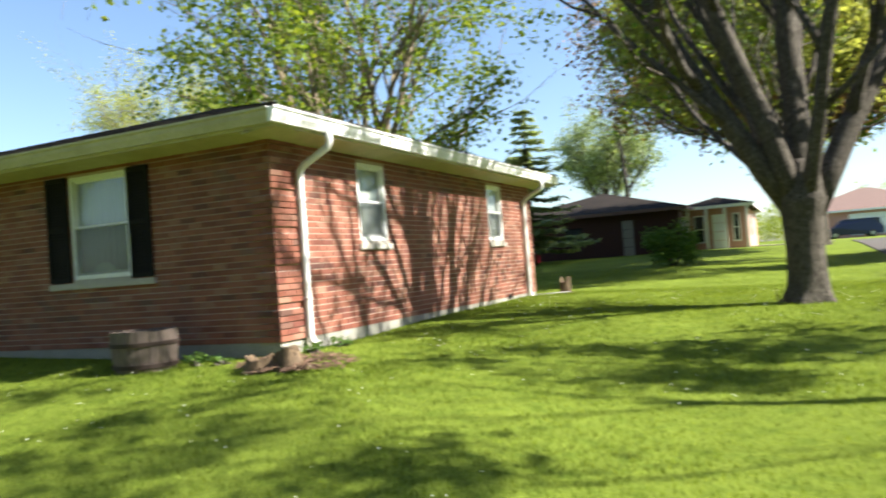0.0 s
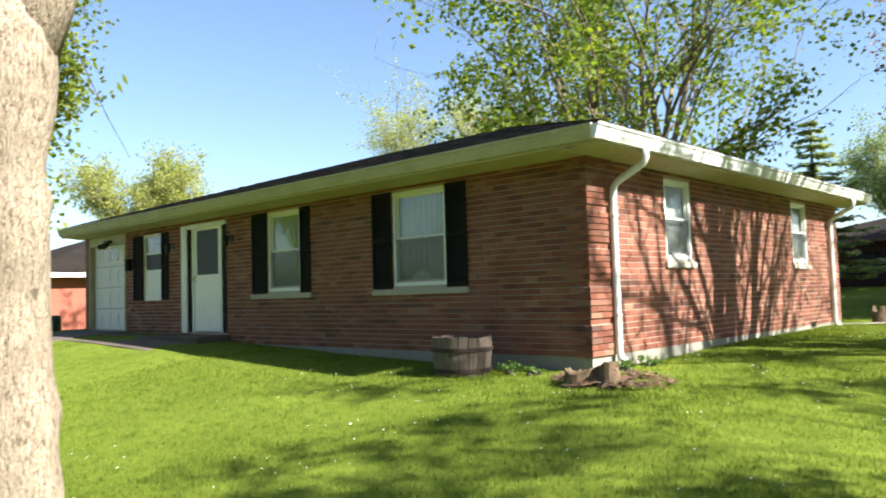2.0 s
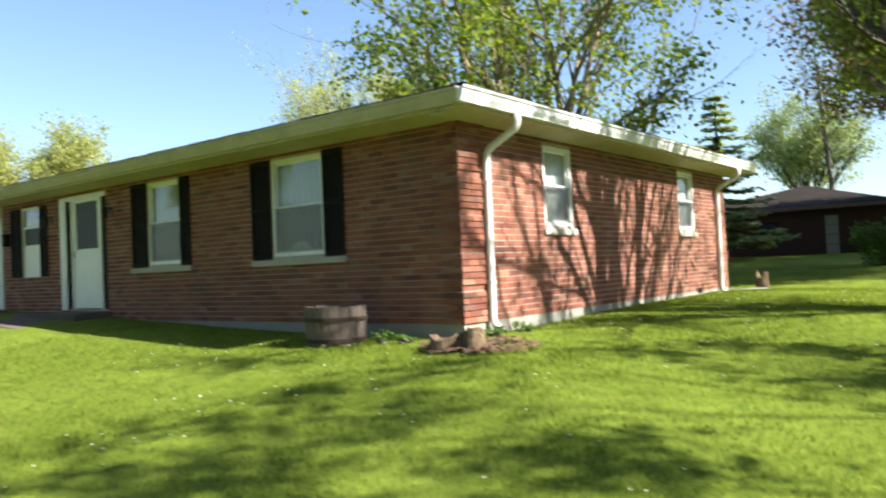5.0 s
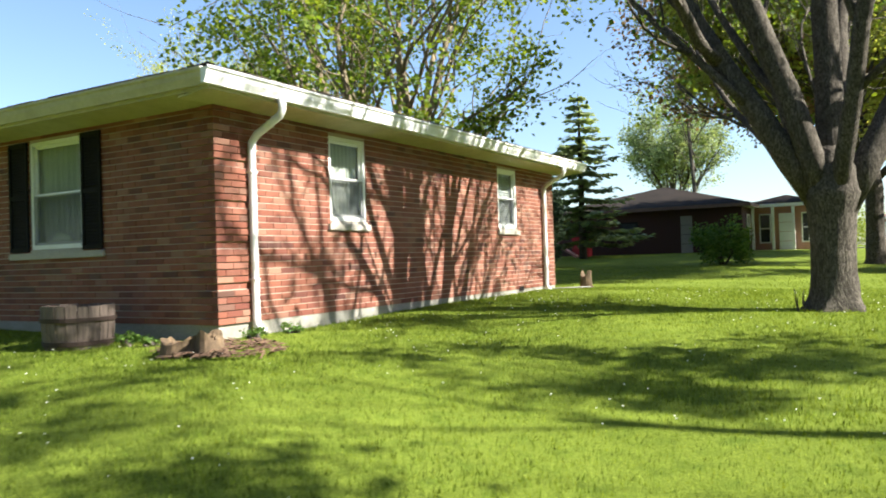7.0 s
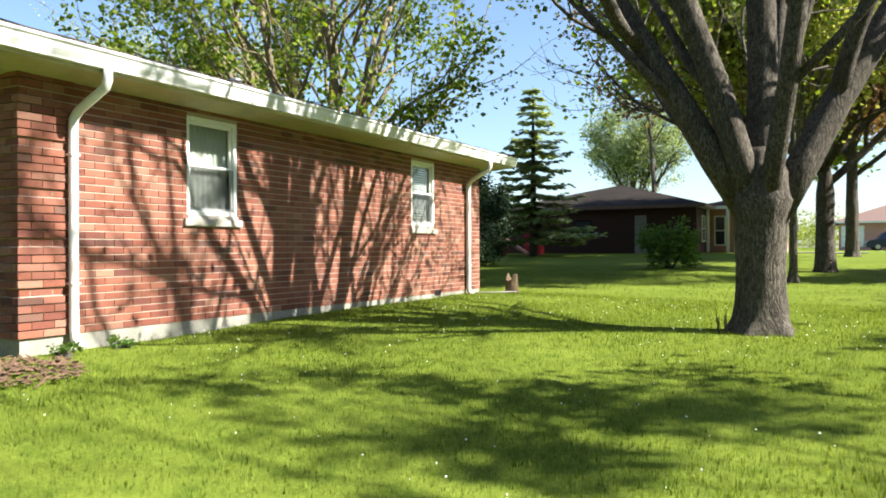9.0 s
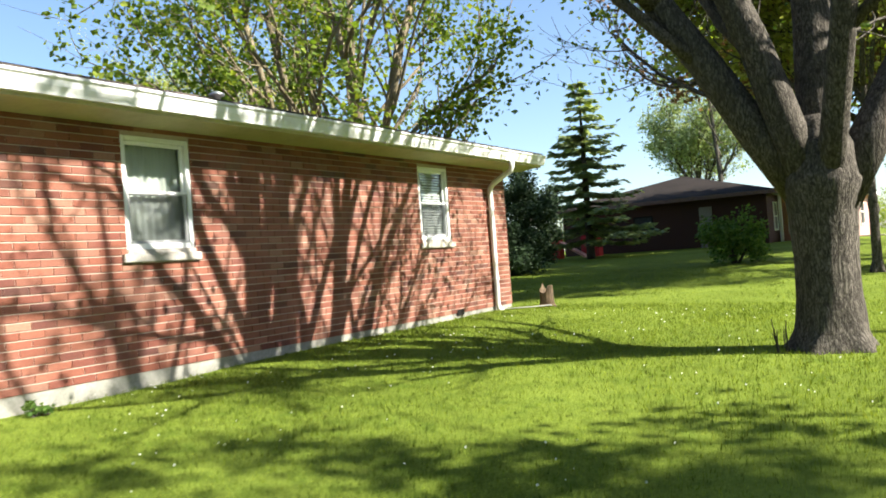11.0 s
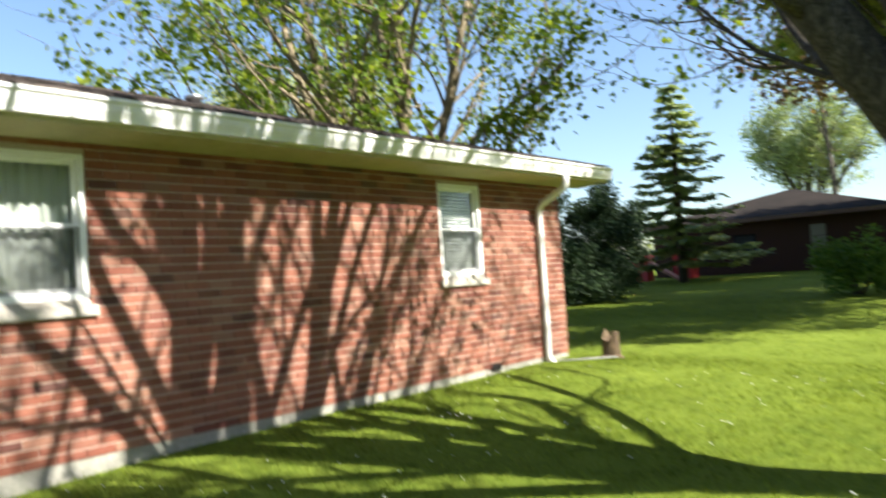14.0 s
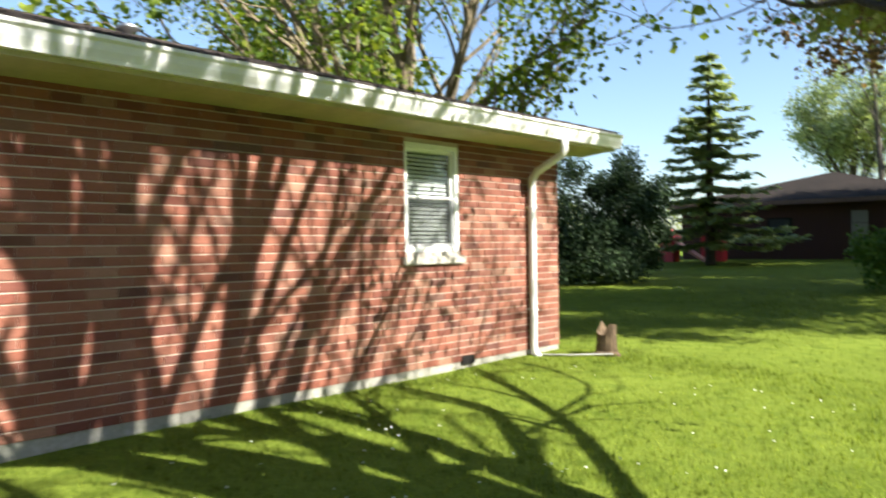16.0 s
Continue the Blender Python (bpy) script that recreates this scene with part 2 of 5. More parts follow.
BUSHLEAF = leaf_mat("bush_leaves", (0.05, 0.11, 0.02), (0.09, 0.17, 0.035), (0.15, 0.24, 0.05), 0.35)
PETAL = surface("clover_petals", (0.72, 0.74, 0.66), (0.84, 0.85, 0.78), 5, 30, 0.7, 0.0)
CARPAINT = surface("dark_car_paint", (0.012, 0.013, 0.017), (0.02, 0.021, 0.027), 2, 10, 0.25, 0.0)
BLUEPAINT = surface("navy_van_paint", (0.010, 0.014, 0.04), (0.016, 0.022, 0.06), 2, 10, 0.25, 0.0)
RUBBER = surface("tyre_rubber", (0.012, 0.012, 0.012), (0.022, 0.022, 0.022), 5, 40, 0.9, 0.05)
RIM = surface("alloy_rim", (0.40, 0.41, 0.42), (0.52, 0.53, 0.54), 5, 20, 0.35, 0.0, None, 0, 0.8)
CARGLASS = surface("car_glass", (0.03, 0.035, 0.04), (0.05, 0.055, 0.06), 5, 10, 0.08, 0.0)
REDPLASTIC = surface("red_plastic", (0.42, 0.02, 0.03), (0.52, 0.035, 0.05), 4, 20, 0.5, 0.05)
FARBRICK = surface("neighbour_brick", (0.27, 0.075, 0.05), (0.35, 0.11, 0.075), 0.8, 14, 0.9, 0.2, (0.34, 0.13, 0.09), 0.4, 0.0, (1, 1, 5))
# Dark version of the neighbour brick: tree shade is put into its colour.
FARBRICK_SHADED = surface("shaded_neighbour_brick", (0.03, 0.012, 0.010), (0.06, 0.022, 0.016), 0.8, 14, 0.9, 0.2, (0.04, 0.02, 0.014), 0.5, 0.0, (1, 1, 5))
PINKBRICK = surface("pale_pink_brick", (0.40, 0.19, 0.165), (0.50, 0.27, 0.23), 0.8, 14, 0.9, 0.2, (0.48, 0.30, 0.25), 0.4, 0.0, (1, 1, 5))
# Roof tone darkened as well, for the tree shade over the far house.
FARROOF = surface("shaded_weathered_shingle", (0.012, 0.010, 0.009), (0.026, 0.021, 0.018), 0.8, 10, 0.95, 0.3, (0.034, 0.026, 0.022), 0.5)
FARROOF.node_tree.nodes["Principled BSDF"].inputs["Specular IOR Level"].default_value = 0.1
BROWNROOF = surface("brown_shingle", (0.11, 0.065, 0.055), (0.19, 0.12, 0.10), 0.8, 10, 0.9, 0.3)
LAMPMETAL = surface("lantern_metal", (0.012, 0.011, 0.010), (0.03, 0.027, 0.025), 8, 40, 0.5, 0.1, None, 0, 0.5)
DARKGREEN = surface("green_post", (0.02, 0.045, 0.03), (0.035, 0.065, 0.045), 6, 30, 0.7, 0.1)
ROPE = surface("hose", (0.25, 0.25, 0.23), (0.33, 0.33, 0.31), 8, 30, 0.6, 0.0)


def shingle_mat():
    m, t, p = nodes_of("asphalt_shingles")
    pick = t.nodes.new("ShaderNodeNewGeometry").outputs["Random Per Island"]
    c = ramp(t, pick, [(0.0, (0.028, 0.022, 0.021)), (0.5, (0.055, 0.043, 0.04)), (1.0, (0.10, 0.08, 0.072))])
    f = noise_tex(t, 120, 3)
    c = mix_col(t, 1.0, c, ramp(t, f, [(0.3, (0.6, 0.6, 0.6)), (0.7, (1.3, 1.3, 1.3))]), "MULTIPLY")
    t.links.new(c, p.inputs["Base Color"])
    p.inputs["Roughness"].default_value = 0.95
    bump(t, p, f, 0.5, 0.005)
    return m


SHINGLE = shingle_mat()


# ---------------------------------------------------------------- mesh helpers
class Shape:
    """Collects corners and faces of one mesh."""

    def __init__(self):
        self.v, self.f = [], []

    def box(self, x0, y0, z0, x1, y1, z1, bevel=0.0):
        b, k = len(self.v), bevel
        if k <= 0:
            self.v += [(x0, y0, z0), (x1, y0, z0), (x1, y1, z0), (x0, y1, z0), (x0, y0, z1), (x1, y0, z1), (x1, y1, z1), (x0, y1, z1)]
            self.f += [(b, b + 3, b + 2, b + 1), (b + 4, b + 5, b + 6, b + 7), (b, b + 1, b + 5, b + 4), (b + 1, b + 2, b + 6, b + 5), (b + 2, b + 3, b + 7, b + 6), (b + 3, b, b + 4, b + 7)]
            return self
        bm = bmesh.new()
        bmesh.ops.create_cube(bm, size=1)
        for q in bm.verts:
            q.co = Vector(((x0 + x1) / 2 + q.co.x * (x1 - x0), (y0 + y1) / 2 + q.co.y * (y1 - y0), (z0 + z1) / 2 + q.co.z * (z1 - z0)))
        bmesh.ops.bevel(bm, geom=bm.edges[:], offset=k, segments=2, affect="EDGES")
        bm.verts.index_update()
        self.v += [tuple(q.co) for q in bm.verts]
        self.f += [tuple(b + q.index for q in fc.verts) for fc in bm.faces]
        bm.free()
        return self

    def tube(self, pts, radii, sides=8, cap=True, rough=0.0, rng=None):
        """A round, tapering tube along points."""
        b = len(self.v)
        pts = [Vector(p) for p in pts]
        up = None
        for i, p in enumerate(pts):
            way = (pts[min(i + 1, len(pts) - 1)] - pts[max(i - 1, 0)]).normalized()
            if up is None:
                up = way.orthogonal().normalized()
            up = (up - way * up.dot(way)).normalized()
            side = way.cross(up)
            for k in range(sides):
                a = 2 * math.pi * k / sides
                r = radii[i] * (1 + (rng.uniform(-rough, rough) if rough else 0))
                self.v.append(tuple(p + (up * math.cos(a) + side * math.sin(a)) * r))
        for i in range(len(pts) - 1):
            for k in range(sides):
                k2 = (k + 1) % sides
                self.f.append((b + i * sides + k, b + i * sides + k2, b + (i + 1) * sides + k2, b + (i + 1) * sides + k))
        if cap:
            self.f.append(tuple(b + k for k in reversed(range(sides))))
            self.f.append(tuple(b + (len(pts) - 1) * sides + k for k in range(sides)))
        return self

    def lathe(self, cx, cy, profile, sides=24):
        """A turned body: profile of (radius, z) about an upright axis."""
        b = len(self.v)
        for r, z in profile:
            for k in range(sides):
                a = 2 * math.pi * k / sides
                self.v.append((cx + r * math.cos(a), cy + r * math.sin(a), z))
        for i in range(len(profile) - 1):
            for k in range(sides):
                k2 = (k + 1) % sides
                self.f.append((b + i * sides + k, b + i * sides + k2, b + (i + 1) * sides + k2, b + (i + 1) * sides + k))
        self.f.append(tuple(b + k for k in reversed(range(sides))))
        self.f.append(tuple(b + (len(profile) - 1) * sides + k for k in range(sides)))
        return self

    def prism(self, outline, axis, a, b2):
        """An outline (two coordinates) drawn out along an axis from a to b2."""
        b, n = len(self.v), len(outline)
        for w in (a, b2):
            for u, q in outline:
                self.v.append((w, u, q) if axis == "x" else (u, w, q) if axis == "y" else (u, q, w))
        for k in range(n):
            k2 = (k + 1) % n
            self.f.append((b + k, b + k2, b + n + k2, b + n + k))
        self.f.append(tuple(b + k for k in reversed(range(n))))
        self.f.append(tuple(b + n + k for k in range(n)))
        return self

    def quad(self, *p):
        b = len(self.v)
        self.v += [tuple(q) for q in p]
        self.f.append(tuple(range(b, b + len(p))))
        return self

    def weld(self):
        bm = bmesh.new()
        vs = [bm.verts.new(q) for q in self.v]
        for fc in self.f:
            bm.faces.new([vs[i] for i in fc])
        bmesh.ops.remove_doubles(bm, verts=bm.verts[:], dist=0.0005)
        bm.verts.index_update()
        self.v, self.f = [tuple(q.co) for q in bm.verts], [tuple(q.index for q in fc.verts) for fc in bm.faces]
        bm.free()
        return self

    def mesh(self, name, material, smooth=False, tidy=True):
        me = bpy.data.meshes.new(name)
        me.from_pydata(self.v, [], self.f)
        if tidy:
            bm = bmesh.new()
            bm.from_mesh(me)
            bmesh.ops.recalc_face_normals(bm, faces=bm.faces)
            bm.to_mesh(me)
            bm.free()
        me.materials.append(material)
        if smooth:
            me.polygons.foreach_set("use_smooth", [True] * len(me.polygons))
        me.update()
        return me


def part(name, shape, material, parent=None, label="", smooth=False, tidy=True):
    """Links a shape as one mesh object under a thing or part."""
    ob = new(name, shape.mesh(name, material, smooth, tidy))
    if parent is not None:
        ob.parent = parent
    if label:
        ob["label"] = label
    return ob


def thing(name, label, category, group="", kind="", at=(0, 0, 0)):
    ob = new(name)
    ob.location = at
    return tagged(ob, label, category, group, kind)


def structure(name, shape, material, label, category, smooth=False):
    return tagged(part(name, shape, material, None, "", smooth), label, category, "", "structure")


def ease(a):
    a = min(1.0, max(0.0, a))
    return a * a * (3 - 2 * a)


# the brick house: south face, east face, north and west ends, levels
SOUTH, EAST, NORTH, WEST = 8.99, -5.2, 19.3, -20.6
SOFFIT, EAVE_X, EAVE_S, EAVE_N, EAVE_W = 2.655, -4.715, 8.48, 19.99, -20.85
BRICK_Z = 0.10
PITCH = 0.295


def ground_z(x, y):
    """Height of the lawn: level along the house, falling to the south and east, rising to the north."""
    z = -0.09 + 0.36 * ease((-x - 6) / 13) * ease((24 - y) / 6) + 0.10 * ease((y - 9) / 6)
    d = max(0.0, x - EAST, SOUTH - y)
    low = 0.62 - 0.52 * ease((y - 4) / 10)
    z -= low * ease(d / 6.5)
    z += 0.72 * ease((y - 16) / 34)
    z -= 0.75 * ease((-x - 21.5) / 11)
    return z


# ---------------------------------------------------------------- ground, roads
def ground():
    s = Shape()

    def steps(lo, hi, near_lo, near_hi):
        out, w = [], lo
        while w < near_lo:
            out.append(w)
            w += max(2.0, (near_lo - w) * 0.35)
        w = near_lo
        while w < near_hi:
            out.append(w)
            w += 0.5
        w = near_hi
        while w < hi:
            out.append(w)
            w += max(2.0, (w - near_hi) * 0.35)
        return out + [hi]
    xs, ys = steps(-900, 900, -26, 6), steps(-900, 900, -6, 30)
    for y in ys:
        for x in xs:
            bumpy = 0.02 * noise.noise(Vector((x * 0.7, y * 0.7, 0))) if abs(x) < 40 and abs(y) < 40 else 0
            s.v.append((x, y, ground_z(x, y) + bumpy))
    n = len(xs)
    for j in range(len(ys) - 1):
        for i in range(n - 1):
            s.f.append((j * n + i, j * n + i + 1, (j + 1) * n + i + 1, (j + 1) * n + i))
    return structure("ground", s, LAWN, "bright green spring lawn with clover, in dappled sun", "lawn", True)


ground()


def strip(name, rows, lift, material, label, category, thick=0.25):
    """A paved strip: rows of (x0, y0, x1, y1) edges, laid on the ground with a real edge."""
    s = Shape()
    for x0, y0, x1, y1 in rows:
        za, zb = ground_z(x0, y0) + lift, ground_z(x1, y1) + lift
        s.v += [(x0, y0, za - thick), (x0, y0, za), (x1, y1, zb), (x1, y1, zb - thick)]
    for i in range(len(rows) - 1):
        for k in range(4):
            k2 = (k + 1) % 4
            s.f.append((4 * i + k, 4 * i + k2, 4 * i + 4 + k2, 4 * i + 4 + k))
    s.f += [(0, 1, 2, 3), tuple(4 * len(rows) - 4 + k for k in (3, 2, 1, 0))]
    return structure(name, s, material, label, category)


strip("road", [(3.35, y, 9.3, y) for y in range(-40, 48, 3)], 0.03, ASPHALT, "grey worn asphalt side street beside the lawn", "street")
strip("road_east", [(x, 41, x, 47) for x in np.arange(9.3, 90, 4.0)], 0.03, ASPHALT, "grey asphalt cross street leading away", "street")
strip("driveway", [(-20.3, y, -17.7, y) for y in np.arange(8.8, -14, -1.0)], 0.03, DRIVE, "grey stained concrete driveway before the garage", "driveway")
strip("pavement", [(x, 7.3, x, 8.5) for x in np.arange(-17.7, -12.9, 0.8)], 0.012, DRIVE, "grey concrete front walk along the house", "walkway")
strip("far_driveway", [(x, 48.5, x, 50.5) for x in np.arange(-1.6, 3.0, 0.6)], 0.04, CONCRETE, "pale concrete driveway across the far lawn", "driveway")


# ---------------------------------------------------------------- the brick house
house = thing("brick_house", "single-storey red-brown brick ranch house with dark hip roof", "house", at=(0, 0, 0))

EAST_HOLES = [(11.10, 11.96, 1.37, 2.565), (16.42, 17.30, 1.37, 2.565)]
SOUTH_HOLES = [(-8.80, -7.65, 1.09, 2.575), (-12.25, -11.23, 1.09, 2.575), (-15.26, -13.70, 0.30, 2.56), (-17.30, -16.42, 1.0, 2.52), (-20.3, -18.22, 0.30, 2.48)]


def panels(lo, hi, z0, z1, holes):
    """Rectangles that fill a wall round its openings."""
    cuts = sorted({lo, hi, *[h[0] for h in holes], *[h[1] for h in holes]})
    for a, b in zip(cuts, cuts[1:]):
        inside = [h for h in holes if h[0] <= a + 1e-6 and h[1] >= b - 1e-6]
        if not inside:
            yield a, b, z0, z1
        else:
            yield a, b, z0, inside[0][2]
            if inside[0][3] < z1 - 0.001:
                yield a, b, inside[0][3], z1


s = Shape()
for a, b, z0, z1 in panels(SOUTH + 0.014, NORTH, BRICK_Z, SOFFIT + 0.05, EAST_HOLES):
    s.box(EAST - 0.20, a, z0, EAST - 0.007, b, z1)
wall_east = part("wall", s.weld(), MORTAR, house, "side wall of mixed red, brown and buff brick")
s = Shape()
for a, b, z0, z1 in panels(WEST, EAST - 0.014, BRICK_Z, SOFFIT + 0.05, SOUTH_HOLES):
    s.box(a, SOUTH + 0.007, z0, b, SOUTH + 0.20, z1)
wall_south = part("wall", s.weld(), MORTAR, house, "front wall of mixed red and brown brick in shade")
# West and north walls take the neighbour brick with shade in its colour.
part("wall", Shape().box(WEST, SOUTH + 0.2, BRICK_Z, WEST + 0.2, NORTH, SOFFIT + 0.05), FARBRICK_SHADED, house)
part("wall", Shape().box(WEST + 0.2, NORTH - 0.2, BRICK_Z, EAST - 0.2, NORTH - 0.002, SOFFIT + 0.05), FARBRICK_SHADED, house)
part("foundation", Shape().box(WEST + 0.01, SOUTH + 0.01, -0.7, EAST - 0.01, NORTH - 0.01, BRICK_Z), CONCRETE, house, "pale concrete foundation above the grass")
part("ceiling", Shape().box(WEST + 0.2, SOUTH + 0.2, SOFFIT + 0.02, EAST - 0.2, NORTH - 0.2, SOFFIT + 0.1), ROOM, house)

# soffit, fascia, gutters
UP = 0.05
for axis, a, b, p, q in (("y", EAVE_S + 0.02, EAVE_N - 0.02, EAST - 0.01, EAVE_X - 0.02), ("x", EAVE_W, EAST - 0.012, SOUTH + 0.01, EAVE_S + 0.02), ("x", EAVE_W, EAST - 0.012, NORTH - 0.01, EAVE_N - 0.02)):
    part("soffit", Shape().prism([(p, SOFFIT), (q, SOFFIT + UP), (q, SOFFIT + UP + 0.02), (p, SOFFIT + 0.02)], axis, a, b), CREAM, house, "cream painted soffit under the eaves")
s = Shape().box(EAVE_W, SOUTH + 0.012, SOFFIT, WEST + 0.01, NORTH - 0.012, SOFFIT + 0.02)
part("soffit", s, CREAM, house, "cream painted soffit under the eaves")
for x0, y0, x1, y1 in ((EAVE_X - 0.02, EAVE_S, EAVE_X, EAVE_N), (EAVE_W, EAVE_S, EAVE_X - 0.021, EAVE_S + 0.02), (EAVE_W, EAVE_N - 0.02, EAVE_X - 0.021, EAVE_N), (EAVE_W - 0.02, EAVE_S, EAVE_W - 0.001, EAVE_N)):
    part("fascia", Shape().box(x0, y0, SOFFIT + UP - 0.012, x1, y1, SOFFIT + 0.235), CREAM, house)


def gutter(axis, a, b, base, out):
    """An ogee gutter along an axis; out is +1 or -1 for the side that it faces."""
    prof = [(0, 0), (0.055, 0), (0.062, 0.02), (0.085, 0.06), (0.095, 0.10), (0.115, 0.115), (0.115, 0.135), (0.105, 0.135), (0.10, 0.122), (0.008, 0.122), (0, 0.135)]
    o = [(base + out * u, SOFFIT + UP + 0.025 + w * 1.33) for u, w in prof]
    return Shape().prism(o, axis, a, b)


part("gutter", gutter("y", EAVE_S - 0.11, EAVE_N + 0.04, EAVE_X + 0.001, 1), GUTTER, house, "white enamelled gutter, weathered")
# South gutter in cream instead of white: its shade is put into the colour.
part("gutter", gutter("x", EAVE_W, EAVE_X - 0.002, EAVE_S - 0.001, -1), CREAM, house, "enamelled gutter, cream for its shaded side, weathered")


def downspout(y):
    pts = [(EAVE_X + 0.06, y, SOFFIT + 0.11), (EAVE_X + 0.06, y, SOFFIT - 0.03), (EAVE_X + 0.03, y, SOFFIT - 0.10), (EAST + 0.14, y - 0.02, SOFFIT - 0.30), (EAST + 0.075, y - 0.03, SOFFIT - 0.38), (EAST + 0.065, y - 0.03, SOFFIT - 0.5), (EAST + 0.065, y - 0.03, 0.14), (EAST + 0.085, y - 0.03, 0.05), (EAST + 0.2, y - 0.05, -0.01)]
    s = Shape().tube(pts, [0.048] * len(pts), 12)
    p = part("downspout", s, GUTTER, house, "white metal downspout with elbow and kick-out", True)
    for z in (0.6, 1.9):
        part("strap", Shape().box(EAST - 0.005, y - 0.085, z, EAST + 0.112, y + 0.025, z + 0.025, 0.004), GUTTER, p)


downspout(9.56)
downspout(18.66)


# roof: hip planes with stepped courses of tabs
def roof_height(x, y):
    run = min(EAVE_X + 0.06 - x, x - EAVE_W + 0.06, y - EAVE_S + 0.06, EAVE_N + 0.06 - y)
    return SOFFIT + 0.268 + run * PITCH


def hip_roof():
    x0, x1, y0, y1 = EAVE_W - 0.06, EAVE_X + 0.06, EAVE_S - 0.06, EAVE_N + 0.06
    h = (y1 - y0) / 2
    z0, z1 = SOFFIT + 0.255, SOFFIT + 0.255 + h * PITCH
    ym, a, b = (y0 + y1) / 2, x0 + h, x1 - h
    s = Shape()
    s.v += [(x0, y0, z0), (x1, y0, z0), (x1, y1, z0), (x0, y1, z0), (a, ym, z1), (b, ym, z1)]
    s.f += [(0, 1, 5, 4), (1, 2, 5), (2, 3, 4, 5), (3, 0, 4), (0, 3, 2, 1)]
    roof = part("roof", s, SHINGLE, house, "dark brown-black asphalt shingle hip roof")
    rng = random.Random(4)
    t = Shape()
    step = 0.145
    for k in range(int(h / step)):
        r0, r1 = k * step - 0.015, k * step + step
        za, zb = z0 + max(0, r0) * PITCH + 0.030, z0 + r1 * PITCH + 0.012
        # east side, then south side
        for side in (0, 1):
            lo, hi = (y0 + r0, y1 - r0) if side == 0 else (x0 + r0, x1 - r0)
            w = lo + rng.uniform(0, 0.3)
            prev = lo
            while prev < hi:
                w2 = min(hi, w)
                e = rng.uniform(-0.006, 0.006)
                gap = 0.004
                pa, pb = prev + gap, w2 - gap
                pa2, pb2 = max(pa, lo + step), min(pb, hi - step)
                if pb - pa > 0.02 and pb2 > pa2:
                    if side == 0:
                        f = lambda p, r, z: (x1 - r, p, z)
                    else:
                        f = lambda p, r, z: (p, y0 + r, z)
                    n = len(t.v)
                    t.v += [f(pa, r0, za + e), f(pb, r0, za + e), f(pb2, r1, zb), f(pa2, r1, zb), f(pa, r0, za - 0.016), f(pb, r0, za - 0.016)]
                    t.f += [(n, n + 1, n + 2, n + 3), (n + 4, n + 5, n + 1, n)]
                prev = w
                w += rng.uniform(0.24, 0.34)
    tagged(part("shingle", t, SHINGLE, roof, "", False, True), kind="stuff")
    # ridge caps over the two eastern hips
    for sy, ty in ((y0, 1), (y1, -1)):
        s = Shape()
        n = 36
        for i in range(n):
            u0, u1 = i / n * h, (i + 1.25) / n * h
            p0, p1 = Vector((x1 - u0, sy + ty * u0, z0 + u0 * PITCH + 0.045)), Vector((x1 - u1, sy + ty * u1, z0 + u1 * PITCH + 0.035))
            q = 0.10
            s.quad(p0 + Vector((-q, -ty * 0.0, -0.004)), p0, p1, p1 + Vector((-q, 0, -0.004)))
            s.quad(p0, p0 + Vector((0, ty * q, -0.004)), p1 + Vector((0, ty * q, -0.004)), p1)
        part("ridge_cap", s, SHINGLE, roof)
    return roof


roof = hip_roof()
vent_z = roof_height(-7.7, 14.6)
s = Shape().lathe(-7.7, 14.6, [(0.06, vent_z - 0.1), (0.06, vent_z + 0.05), (0.12, vent_z + 0.07), (0.125, vent_z + 0.10), (0.06, vent_z + 0.13)], 16)
part("roof_vent", s, RIM, house, "small round metal roof vent", True)


